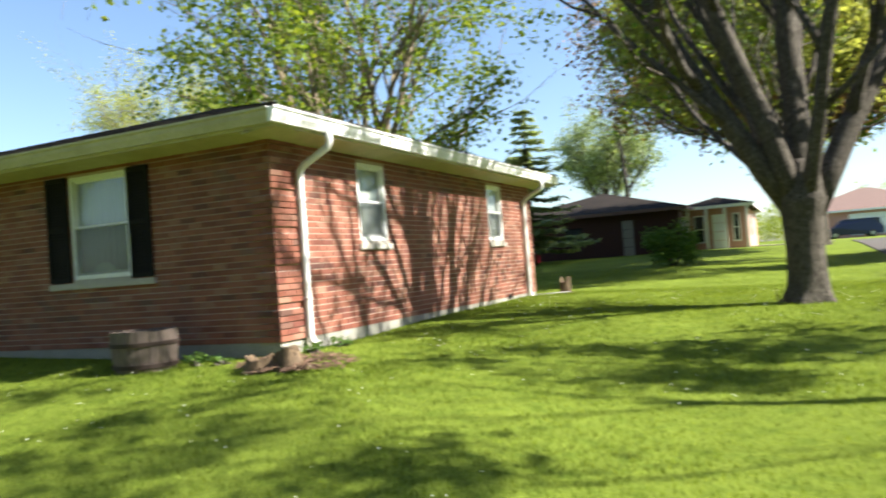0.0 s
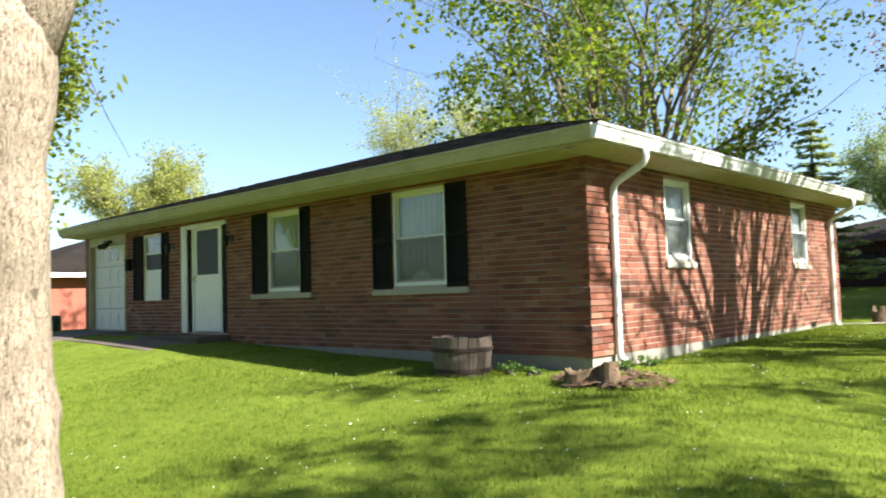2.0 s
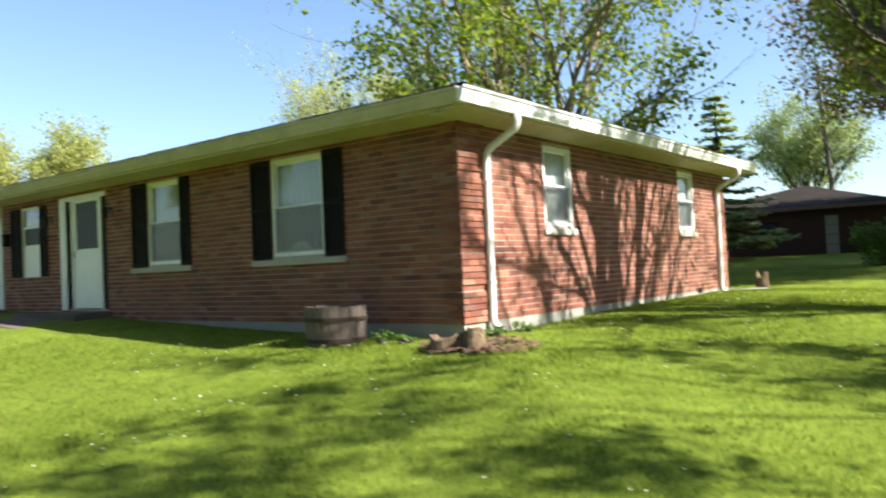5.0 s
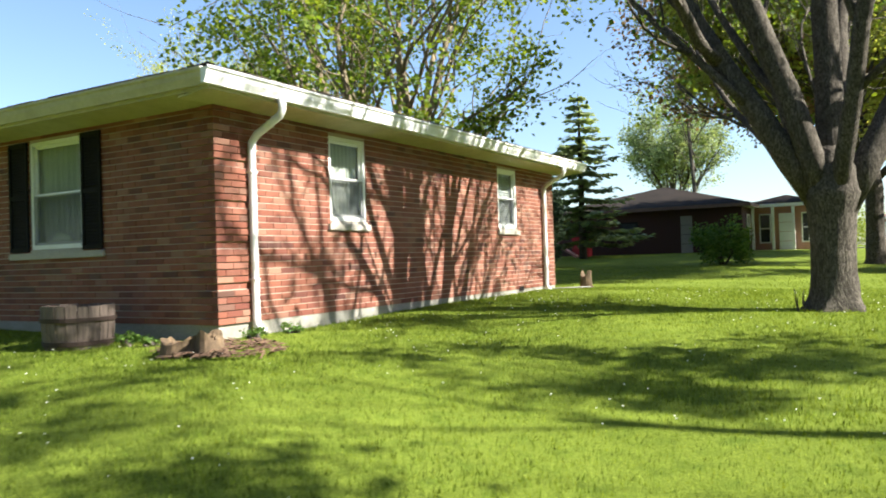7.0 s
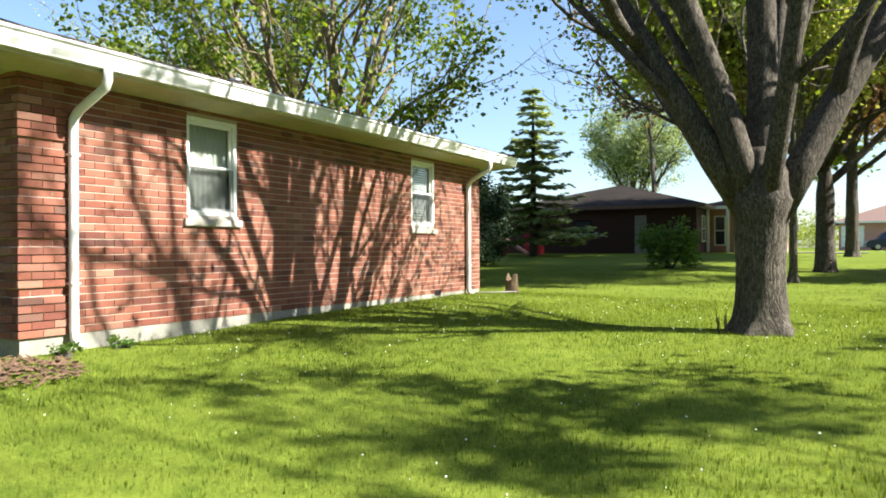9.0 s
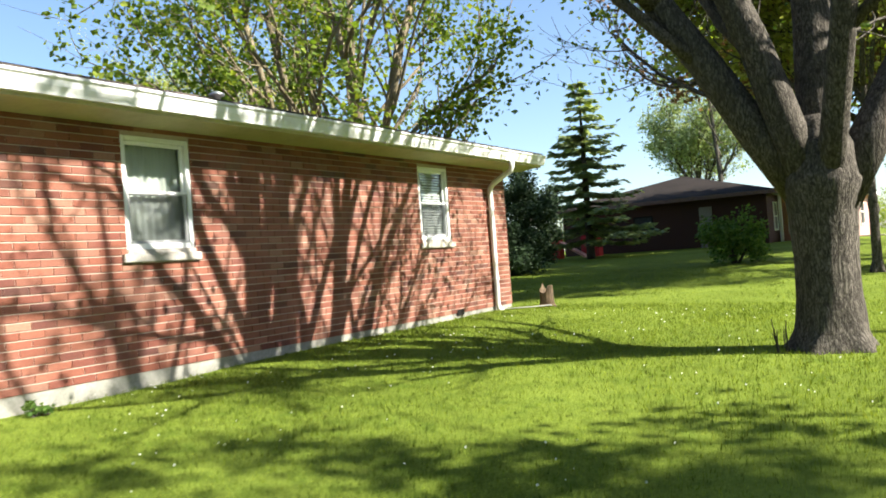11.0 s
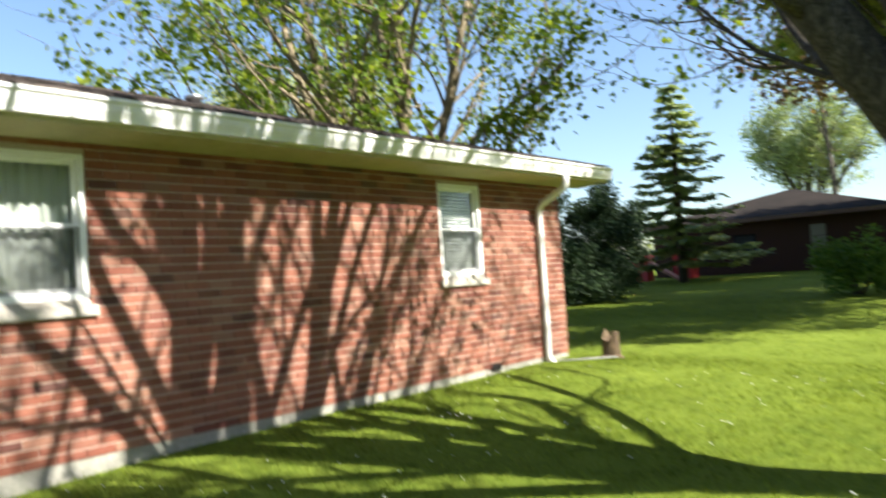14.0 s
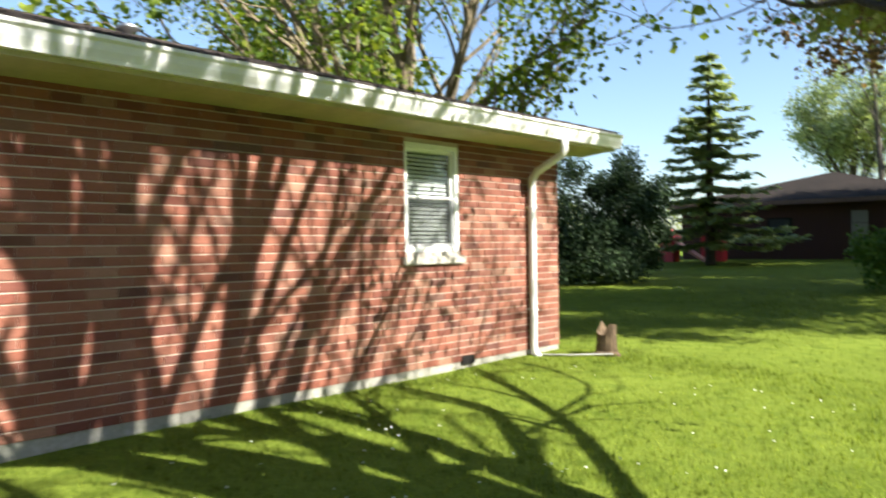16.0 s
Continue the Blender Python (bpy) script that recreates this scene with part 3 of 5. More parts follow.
def window(parent, face, a, b, z0, z1, split, dressing, sill, seed):
    """A double-hung window in the south ("s") or east ("e") wall between a and b."""
    def bx(s, p, q, out0, out1, za, zb, bev=0.0):
        if face == "e":
            return s.box(EAST + out0, p, za, EAST + out1, q, zb, bev)
        return s.box(p, SOUTH - out1, za, q, SOUTH - out0, zb, bev)
    w = new("window")
    w["label"] = "white vinyl double-hung window with pale " + dressing
    w.parent = parent
    s = Shape()
    bx(s, a, a + 0.055, -0.11, -0.012, z0, z1, 0.006)
    bx(s, b - 0.055, b, -0.11, -0.012, z0, z1, 0.006)
    bx(s, a + 0.055, b - 0.055, -0.11, -0.014, z1 - 0.05, z1, 0.006)
    bx(s, a + 0.055, b - 0.055, -0.11, -0.010, z0, z0 + 0.06, 0.006)
    part("window_frame", s, WHITE, w)
    mid = z0 + (z1 - z0) * split
    for za, zb, o in ((mid - 0.02, z1 - 0.05, -0.06), (z0 + 0.06, mid + 0.025, -0.035)):
        s = Shape()
        bx(s, a + 0.056, a + 0.09, o - 0.03, o, za, zb, 0.004)
        bx(s, b - 0.09, b - 0.056, o - 0.03, o, za, zb, 0.004)
        bx(s, a + 0.09, b - 0.09, o - 0.03, o, zb - 0.04, zb, 0.004)
        bx(s, a + 0.09, b - 0.09, o - 0.03, o, za, za + 0.035, 0.004)
        sash = part("sash", s, WHITE, w)
        g = Shape()
        bx(g, a + 0.088, b - 0.088, o - 0.018, o - 0.014, za + 0.033, zb - 0.038)
        pane = part("pane", g, GLASS, sash)
        pane.visible_shadow = False
    g = Shape()
    bx(g, a + 0.056, b - 0.056, -0.026, -0.022, z0 + 0.06, mid)
    part("screen", g, MESH_SCREEN, w, "grey insect screen over the lower sash")
    if sill:
        s = Shape()
        bx(s, sill[0], sill[1], -0.10, 0.045, z0 - 0.135, z0 - 0.045, 0.008)
        bx(s, a + 0.001, b - 0.001, -0.11, 0.012, z0 - 0.046, z0 - 0.001, 0.006)
        part("window_sill", s, SILLSTONE, w, "grey stone sill")
    rng = random.Random(seed)
    if dressing == "curtain":
        s = Shape()
        n = 60
        for i in range(n + 1):
            p = a + 0.02 + (b - a - 0.04) * i / n
            o = -0.13 + 0.011 * math.sin(i * 0.95) + rng.uniform(-0.004, 0.004)
            for z in (z0 + 0.02, z1 - 0.02):
                s.v.append((EAST + o, p, z) if face == "e" else (p, SOUTH - o, z))
        for i in range(n):
            s.f.append((2 * i, 2 * i + 2, 2 * i + 3, 2 * i + 1))
        part("curtain", s, CURTAIN, w, "pale drawn curtain behind the glass", True)
    else:
        z = z0 + 0.06
        while z < z1 - 0.04:
            s = Shape()
            bx(s, a + 0.06, b - 0.06, -0.142, -0.122, z, z + 0.030 + 0.006 * rng.random())
            part("slat", s, BLIND, w)
            z += 0.045
    return w


window(house, "e", 11.10, 11.96, 1.37, 2.565, 0.50, "curtain", (11.04, 12.01), 1)
window(house, "e", 16.42, 17.30, 1.37, 2.565, 0.50, "blind", (16.37, 17.36), 2)
window(house, "s", -8.80, -7.65, 1.09, 2.575, 0.50, "curtain", (-9.28, -7.2), 3)
window(house, "s", -12.25, -11.23, 1.09, 2.575, 0.50, "curtain", (-12.8, -10.9), 4)


def garage_window():
    """The narrow window beside the door, its lower half boarded in white."""
    w = new("window")
    w["label"] = "narrow window with white boarded lower half"
    w.parent = house
    a, b, z0, z1 = -17.30, -16.42, 1.0, 2.52
    s = Shape()
    for p, q, za, zb in ((a, a + 0.05, z0, z1), (b - 0.05, b, z0, z1), (a + 0.05, b - 0.05, z1 - 0.05, z1), (a + 0.05, b - 0.05, z0, z0 + 0.05), (a + 0.05, b - 0.05, 2.06, 2.10)):
        s.box(p, SOUTH + 0.012, za, q, SOUTH + 0.10, zb, 0.005)
    part("window_frame", s, WHITE, w)
    part("board", Shape().box(a + 0.05, SOUTH + 0.03, z0 + 0.05, b - 0.05, SOUTH + 0.06, 1.70, 0.004), WHITE, w, "white boarded lower half")
    part("pane", Shape().box(a + 0.05, SOUTH + 0.05, 1.70, b - 0.05, SOUTH + 0.056, 2.06), SCREEN, w)
    g = part("pane", Shape().box(a + 0.05, SOUTH + 0.045, 2.10, b - 0.05, SOUTH + 0.05, z1 - 0.05), GLASS, w)
    g.visible_shadow = False


garage_window()


def shutter(a, b, z0, z1):
    """A louvred shutter, screwed to the front wall."""
    sh = new("shutter")
    sh.parent = house
    sh["label"] = "black louvred shutter"
    s = Shape()
    s.box(a, SOUTH - 0.035, z0, a + 0.05, SOUTH - 0.002, z1, 0.004)
    s.box(b - 0.05, SOUTH - 0.035, z0, b, SOUTH - 0.002, z1, 0.004)
    for z in (z0, (z0 + z1) / 2 - 0.03, z1 - 0.06):
        s.box(a + 0.05, SOUTH - 0.033, z, b - 0.05, SOUTH - 0.002, z + 0.06, 0.003)
    part("shutter_frame", s, BLACKPAINT, sh)
    part("backing", Shape().box(a + 0.05, SOUTH - 0.007, z0 + 0.06, b - 0.05, SOUTH - 0.0035, z1 - 0.06), BLACKPAINT, sh)
    z = z0 + 0.07
    while z < z1 - 0.09:
        if abs(z - (z0 + z1) / 2) > 0.05:
            s = Shape()
            s.prism([(SOUTH - 0.008, z + 0.03), (SOUTH - 0.004, z + 0.03), (SOUTH - 0.024, z), (SOUTH - 0.028, z)], "x", a + 0.05, b - 0.05)
            part("slat", s, BLACKPAINT, sh)
        z += 0.042


for a, b, z0, z1 in ((-9.26, -8.82, 1.06, 2.59), (-7.63, -7.23, 1.06, 2.59), (-12.75, -12.27, 1.06, 2.59), (-11.21, -10.93, 1.06, 2.59), (-17.78, -17.32, 1.0, 2.52), (-16.40, -16.1, 1.0, 2.52)):
    shutter(a, b, z0, z1)


def front_door():
    d = new("door")
    d["label"] = "white storm door with dark screened upper half, closed"
    d.parent = house
    s = Shape()
    s.box(-15.50, SOUTH - 0.03, 0.28, -15.26, SOUTH + 0.06, 2.58, 0.008)
    s.box(-15.05, SOUTH - 0.02, 0.30, -14.98, SOUTH + 0.08, 2.50, 0.006)
    s.box(-13.92, SOUTH - 0.02, 0.30, -13.86, SOUTH + 0.08, 2.50, 0.006)
    s.box(-15.26, SOUTH - 0.025, 2.50, -13.70, SOUTH + 0.08, 2.585, 0.006)
    part("door_frame", s, GUTTER, d, "off-white door casing")
    part("side_panel", Shape().box(-15.26, SOUTH + 0.03, 0.30, -15.05, SOUTH + 0.06, 2.50, 0.004), BLACKPAINT, d, "black louvred side panel")
    part("side_panel", Shape().box(-13.86, SOUTH + 0.0, 0.30, -13.70, SOUTH + 0.05, 2.50, 0.004), BLACKPAINT, d, "black louvred side panel")
    s = Shape()
    s.box(-14.98, SOUTH + 0.0, 0.32, -13.92, SOUTH + 0.04, 1.50, 0.006)
    s.box(-14.98, SOUTH + 0.0, 1.50, -14.88, SOUTH + 0.04, 2.50, 0.006)
    s.box(-14.02, SOUTH + 0.0, 1.50, -13.92, SOUTH + 0.04, 2.50, 0.006)
    s.box(-14.88, SOUTH + 0.0, 2.44, -14.02, SOUTH + 0.04, 2.50, 0.006)
    for z in (0.45, 0.95):
        s.box(-14.86, SOUTH - 0.006, z, -14.04, SOUTH + 0.002, z + 0.42, 0.004)
    leaf = part("door_leaf", s, WHITE, d)
    part("screen", Shape().box(-14.88, SOUTH + 0.018, 1.50, -14.02, SOUTH + 0.024, 2.44), SCREEN, leaf, "dark insect screen")
    part("door_handle", Shape().tube([(-14.90, SOUTH - 0.005, 1.36), (-14.90, SOUTH - 0.05, 1.37), (-14.90, SOUTH - 0.05, 1.46), (-14.90, SOUTH - 0.005, 1.47)], [0.009] * 4, 8), LAMPMETAL, leaf)
    part("backing", Shape().box(-15.26, SOUTH + 0.12, 0.30, -13.70, SOUTH + 0.16, 2.55), ROOM, d)
    part("threshold", Shape().box(-15.45, SOUTH - 0.75, -0.2, -13.58, SOUTH + 0.005, 0.26, 0.012), DRIVE, d, "concrete front step")


front_door()


def garage_door():
    g = new("garage_door")
    g["label"] = "white panelled overhead garage door, closed"
    g.parent = house
    a, b, z0, z1 = -20.24, -18.28, 0.30, 2.42
    s = Shape()
    s.box(-20.3, SOUTH - 0.02, z0, a, SOUTH + 0.16, z1, 0.006)
    s.box(b, SOUTH - 0.02, z0, -18.22, SOUTH + 0.16, z1, 0.006)
    s.box(-20.3, SOUTH - 0.02, z1, -18.22, SOUTH + 0.16, SOFFIT - 0.004, 0.006)
    part("door_frame", s, CREAM, g)
    h = (z1 - z0) / 4
    for k in range(4):
        s = Shape().box(a, SOUTH + 0.10, z0 + k * h + 0.004, b, SOUTH + 0.14, z0 + (k + 1) * h - 0.004, 0.006)
        sec = part("section", s, GREYWHITE, g)
        for i in range(4):
            p = a + 0.06 + i * (b - a - 0.08) / 4
            q = p + (b - a - 0.08) / 4 - 0.08
            if k == 3 and i % 3 != 0:
                part("pane", Shape().box(p, SOUTH + 0.092, z0 + k * h + 0.14, q, SOUTH + 0.1, z0 + (k + 1) * h - 0.12, 0.002), CARGLASS, sec)
            else:
                part("panel", Shape().box(p, SOUTH + 0.088, z0 + k * h + 0.10, q, SOUTH + 0.101, z0 + (k + 1) * h - 0.10, 0.006), GREYWHITE, sec)


garage_door()


def wall_lantern(x, z, spot=False):
    w = thing("wall_lantern", "small black metal wall lantern on the brick", "wall lamp", "lanterns by the front door")
    s = Shape().lathe(x, SOUTH - 0.015, [(0.055, z - 0.06), (0.055, z + 0.06)], 14)
    part("backplate", Shape().box(x - 0.05, SOUTH - 0.022, z - 0.08, x + 0.05, SOUTH - 0.001, z + 0.08, 0.008), LAMPMETAL, w)
    part("arm", Shape().tube([(x, SOUTH - 0.02, z + 0.03), (x, SOUTH - 0.08, z + 0.06), (x, SOUTH - 0.13, z + 0.02)], [0.012] * 3, 8), LAMPMETAL, w)
    part("lantern_body", Shape().lathe(x, SOUTH - 0.13, [(0.02, z - 0.16), (0.045, z - 0.14), (0.06, z - 0.02), (0.075, z - 0.015), (0.03, z + 0.05), (0.008, z + 0.07)], 12), LAMPMETAL, w)
    return w


wall_lantern(-13.5, 2.18)
wall_lantern(-15.88, 2.18)
light = thing("flood_light", "dark twin flood light under the garage eave", "flood light")
part("base", Shape().box(-19.2, SOUTH - 0.14, 2.46, -18.9, SOUTH - 0.022, 2.52, 0.01), LAMPMETAL, light)
for dx in (-0.09, 0.09):
    part("lamp_head", Shape().tube([(-19.05 + dx, SOUTH - 0.08, 2.47), (-19.05 + dx * 1.3, SOUTH - 0.16, 2.40), (-19.05 + dx * 1.6, SOUTH - 0.26, 2.34)], [0.03, 0.05, 0.065], 12), LAMPMETAL, light)
mb = thing("mailbox", "small black wall mailbox beside the garage door", "mailbox")
part("box", Shape().box(-18.06, SOUTH - 0.11, 1.72, -17.88, SOUTH - 0.002, 1.98, 0.012), BLACKPAINT, mb)
part("lid", Shape().box(-18.07, SOUTH - 0.125, 1.975, -17.87, SOUTH - 0.002, 2.0, 0.006), BLACKPAINT, mb)


# ---------------------------------------------------------------- trees
def trunk_tube(w, pts, rad, seed, sides=44):
    """A bole: closely ringed, with root flare, ridges and knots."""
    b = len(w.v)
    rings = []
    for i in range(len(pts) - 1):
        n = max(1, int((pts[i + 1][2] - pts[i][2]) / 0.07))
        for k in range(n):
            f = k / n
            rings.append([pts[i][j] * (1 - f) + pts[i + 1][j] * f for j in range(3)] + [rad[i] * (1 - f) + rad[i + 1] * f])
    rings.append([*pts[-1], rad[-1]])
    z0 = pts[0][2] + 0.25
    rng = random.Random(seed)
    knots = [(rng.uniform(0, 6.283), z0 + rng.uniform(0.4, 2.6), rng.uniform(0.06, 0.14), rng.uniform(-0.03, 0.05)) for _ in range(10)]
    for x, y, z, q in rings:
        for k in range(sides):
            a = 6.28319 * k / sides
            ca, sa = math.cos(a), math.sin(a)
            r = q * (1 + 0.07 * noise.noise(Vector((ca * 1.6 + seed, sa * 1.6, z * 0.9))) + 0.045 * noise.noise(Vector((ca * 5, sa * 5 + seed, z * 1.4))) + 0.035 * noise.noise(Vector((ca * 11, sa * 11, z * 3.0))))
            flare = max(0.0, 1 - (z - z0) / 0.4)
            r += q * 0.22 * flare * flare * max(0.0, math.sin(5 * a + seed))
            for ka, kz, kr, kd in knots:
                da = abs((a - ka + 3.14159) % 6.28319 - 3.14159) * q
                e = (da * da + (z - kz) ** 2) / (kr * kr)
                if e < 4:
                    r += kd * math.exp(-e)
            w.v.append((x + r * ca, y + r * sa, z))
    n = len(rings)
    for i in range(n - 1):
        for k in range(sides):
            k2 = (k + 1) % sides
            w.f.append((b + i * sides + k, b + i * sides + k2, b + (i + 1) * sides + k2, b + (i + 1) * sides + k))
    w.f.append(tuple(b + (n - 1) * sides + k for k in range(sides)))


def tree(name, label, base, limbs, seed, levels=3, leaf_n=3, leaf=0.09, wood=None, leaves=None, trunk=None, spread=0.5, lift=0.25, from_level=2, twigs=5, category="tree", droop=0.0, group="", bare=0.0, kid_pick=(1, 1, 2)):
    """A tapered trunk, forking limbs and a crown of single leaves. limbs: (start z, way, length, radius)."""
    rng = random.Random(seed)
    th = thing(name, label, category, group, at=(0, 0, 0))
    w, lv = Shape(), Shape()
    bx, by, bz = base

    def leaf_at(p, n, size):
        for _ in range(n):
            c = p + Vector((rng.gauss(0, 1), rng.gauss(0, 1), rng.gauss(0, 0.8))) * size * 1.5
            d = Vector((rng.uniform(-1, 1), rng.uniform(-1, 1), rng.uniform(-0.9, 0.3))).normalized()
            sd = d.orthogonal().normalized()
            sd = (Matrix.Rotation(rng.uniform(0, 6.28), 3, d) @ sd)
            up = d.cross(sd) * 0.25
            k = size * rng.uniform(0.6, 1.25)
            b = len(lv.v)
            lv.v += [tuple(c), tuple(c + d * k * 0.5 + (sd + up) * k * 0.42), tuple(c + d * k), tuple(c + d * k * 0.5 - (sd - up) * k * 0.42)]
            lv.f += [(b, b + 1, b + 2), (b, b + 2, b + 3)]

    def grow(p, way, length, r, level):
        n = max(3, int(5 - level) + 2)
        pts, rad = [p.copy()], [r]
        way = way.normalized()
        ends = 0.55 if level < levels else 0.3
        leafy = rng.random() >= bare
        for i in range(n):
            jit = Vector((rng.gauss(0, 1), rng.gauss(0, 1), rng.gauss(0, 0.7))) * (0.055 if level == 0 else 0.10 + 0.05 * level)
            way = (way + jit + Vector((0, 0, lift * (0.5 if level else 0.25) - droop * level))).normalized()
            p = p + way * length / n
            pts.append(p.copy())
            rad.append(max(0.004, r * (1 - (1 - ends) * (i + 1) / n)))
            if level < levels and i >= 1:
                kids = 1 if level == 0 else rng.choice(kid_pick)
                if i == n - 1:
                    kids += 1
                for _ in range(kids):
                    side = way.orthogonal().normalized()
                    side = Matrix.Rotation(rng.uniform(0, 6.28), 3, way) @ side
                    kw = (way * (1 - spread * 0.6) + side * spread * rng.uniform(0.6, 1.3)).normalized()
                    grow(p.copy(), kw, length * rng.uniform(0.42, 0.7), rad[-1] * rng.uniform(0.45, 0.68), level + 1)
            if level >= from_level and leafy:
                leaf_at(p + Vector((rng.gauss(0, 1), rng.gauss(0, 1), rng.gauss(0, 1))) * length * 0.06, leaf_n, leaf)
        w.tube(pts, rad, 10 if level == 0 else 6 if level == 1 else 4, True, 0.06 if level == 0 else 0.0, rng)

    if trunk:
        pts, rad = [], []
        for u, z, r in trunk:
            pts.append((bx + u[0], by + u[1], bz + z))
            rad.append(r)
        trunk_tube(w, pts, rad, seed)
    for off, z, way, length, r in limbs:
        grow(Vector((bx + off[0], by + off[1], bz + z)), Vector(way), length, r, 0)
    part("trunk", w, wood, th, "", True, False)
    part("crown", lv, leaves, th, "", False, False)
    return th


def at_ground(x, y, dz=0.0):
    return (x, y, ground_z(x, y) + dz)


# the great maple beside the house, leaf shade darkened into its bark colour
tree("maple_tree", "old silver maple with furrowed grey trunk in a shaded tone, forking low", at_ground(0.84, 14.5), [
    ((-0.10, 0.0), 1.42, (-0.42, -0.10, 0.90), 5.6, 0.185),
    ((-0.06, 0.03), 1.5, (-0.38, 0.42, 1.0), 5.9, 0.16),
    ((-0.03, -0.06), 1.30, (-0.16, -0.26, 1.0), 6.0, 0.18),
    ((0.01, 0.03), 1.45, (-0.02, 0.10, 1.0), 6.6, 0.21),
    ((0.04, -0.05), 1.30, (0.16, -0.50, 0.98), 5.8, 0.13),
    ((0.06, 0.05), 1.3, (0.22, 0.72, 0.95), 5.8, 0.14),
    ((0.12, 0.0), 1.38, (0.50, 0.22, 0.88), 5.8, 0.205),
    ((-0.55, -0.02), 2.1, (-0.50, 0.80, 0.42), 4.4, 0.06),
    ((0.0, 0.15), 1.7, (-0.12, 0.95, 0.45), 5.2, 0.07)], 11, 3, 3, 0.095, BARK_SHADE, LEAF,
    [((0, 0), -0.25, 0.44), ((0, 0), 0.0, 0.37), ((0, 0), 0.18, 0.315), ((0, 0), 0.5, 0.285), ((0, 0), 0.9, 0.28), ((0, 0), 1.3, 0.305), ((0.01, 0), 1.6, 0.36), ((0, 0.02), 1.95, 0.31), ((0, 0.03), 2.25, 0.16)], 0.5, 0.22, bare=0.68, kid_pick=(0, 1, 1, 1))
# the maple close by the front walk, its trunk in full sun, bark toned sunlit
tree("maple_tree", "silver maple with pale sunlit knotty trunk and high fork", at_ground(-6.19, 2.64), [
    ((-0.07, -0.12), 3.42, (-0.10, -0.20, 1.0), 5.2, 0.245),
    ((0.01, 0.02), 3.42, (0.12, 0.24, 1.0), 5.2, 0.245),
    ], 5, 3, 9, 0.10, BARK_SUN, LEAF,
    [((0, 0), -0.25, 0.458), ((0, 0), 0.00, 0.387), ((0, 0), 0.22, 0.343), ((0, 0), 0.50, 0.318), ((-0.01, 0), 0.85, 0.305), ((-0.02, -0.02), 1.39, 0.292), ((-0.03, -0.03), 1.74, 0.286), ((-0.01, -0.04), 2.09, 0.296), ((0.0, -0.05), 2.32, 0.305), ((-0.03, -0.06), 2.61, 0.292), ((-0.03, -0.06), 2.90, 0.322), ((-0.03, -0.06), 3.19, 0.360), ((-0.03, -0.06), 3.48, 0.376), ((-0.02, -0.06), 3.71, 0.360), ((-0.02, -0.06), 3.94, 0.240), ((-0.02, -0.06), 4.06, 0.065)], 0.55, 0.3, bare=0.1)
# the tall tree across the street, whose shade reaches the lawn
tree("maple_tree", "tall thinly leafed maple across the street", at_ground(10.6, 11.0), [((0, 0), 5.0 + 0.42 * k, (0.75 * math.cos(k * 2.3), 0.75 * math.sin(k * 2.3), 0.72), 5.2, 0.028) for k in range(4)] + [((0, 0), 8.6, (-0.35, 0.1, 1.0), 3.6, 0.03), ((0, 0), 9.0, (0.1, -0.45, 1.0), 3.6, 0.03)], 91, 2, 30, 0.17, BARK_SHADE, LEAF,
     [((0, 0), -0.3, 0.4), ((0, 0), 0.2, 0.26), ((0, 0), 4.8, 0.17), ((0, 0), 9.6, 0.05)], 0.6, 0.1, bare=0.76, kid_pick=(0, 1, 1))
# unseen trees added across both streets behind the walker: cut skylight, mirror in panes
for k, (x, y, hgt) in enumerate(((-25, -19, 10), (-16.5, -22, 12), (-8, -19.5, 11), (0.5, -21, 12), (9.5, -18, 10), (15.5, -8, 11), (17, 2.5, 12), (18.5, 22, 11), (16.5, 31, 10))):
    fan = [((0, 0), 1.8 + 0.45 * q, (0.95 * math.cos(q * 2.3 + k), 0.95 * math.sin(q * 2.3 + k), 0.62), hgt * 0.42, 0.10) for q in range(9)]
    tree("maple_tree", "unseen full-crowned maple added across the street to cut skylight", at_ground(x, y), fan, 200 + k, 2, 26, 0.34, BARK_SHADE, LEAF,
         [((0, 0), -0.3, 0.38), ((0, 0), 0.2, 0.27), ((0, 0), hgt * 0.4, 0.2), ((0, 0), hgt * 0.8, 0.06)], 0.6, 0.12, group="trees across the street", bare=0.05, kid_pick=(1, 1, 2))
# the dark maple by the driveway
tree("maple_tree", "dark-stemmed maple beside the driveway, in new leaf", at_ground(-17.1, 3.85), [
    ((-0.05, 0), 2.2, (-0.35, -0.2, 1.0), 3.4, 0.13),
    ((0.05, 0), 2.3, (0.20, 0.20, 1.0), 3.4, 0.13),
    ((0, 0), 2.1, (0.75, 0.35, 0.55), 2.2, 0.06),
    ((0, 0), 1.7, (0.6, 0.55, 0.35), 1.9, 0.045),
    ((0, 0), 2.5, (0.75, 0.15, 0.8), 3.6, 0.07),
    ((0, 0), 2.4, (0.85, 0.5, 0.55), 3.2, 0.06),
    ((0, 0), 2.5, (-0.1, 0.35, 1.0), 4.4, 0.12)], 7, 3, 6, 0.13, BARK_SHADE, LEAF_NEW,
    [((0, 0), -0.2, 0.30), ((0, 0), 0.1, 0.24), ((0, 0), 0.6, 0.21), ((0, 0), 1.6, 0.20), ((0, 0), 2.2, 0.22), ((0, 0), 2.7, 0.10)], 0.55, 0.2, bare=0.32)
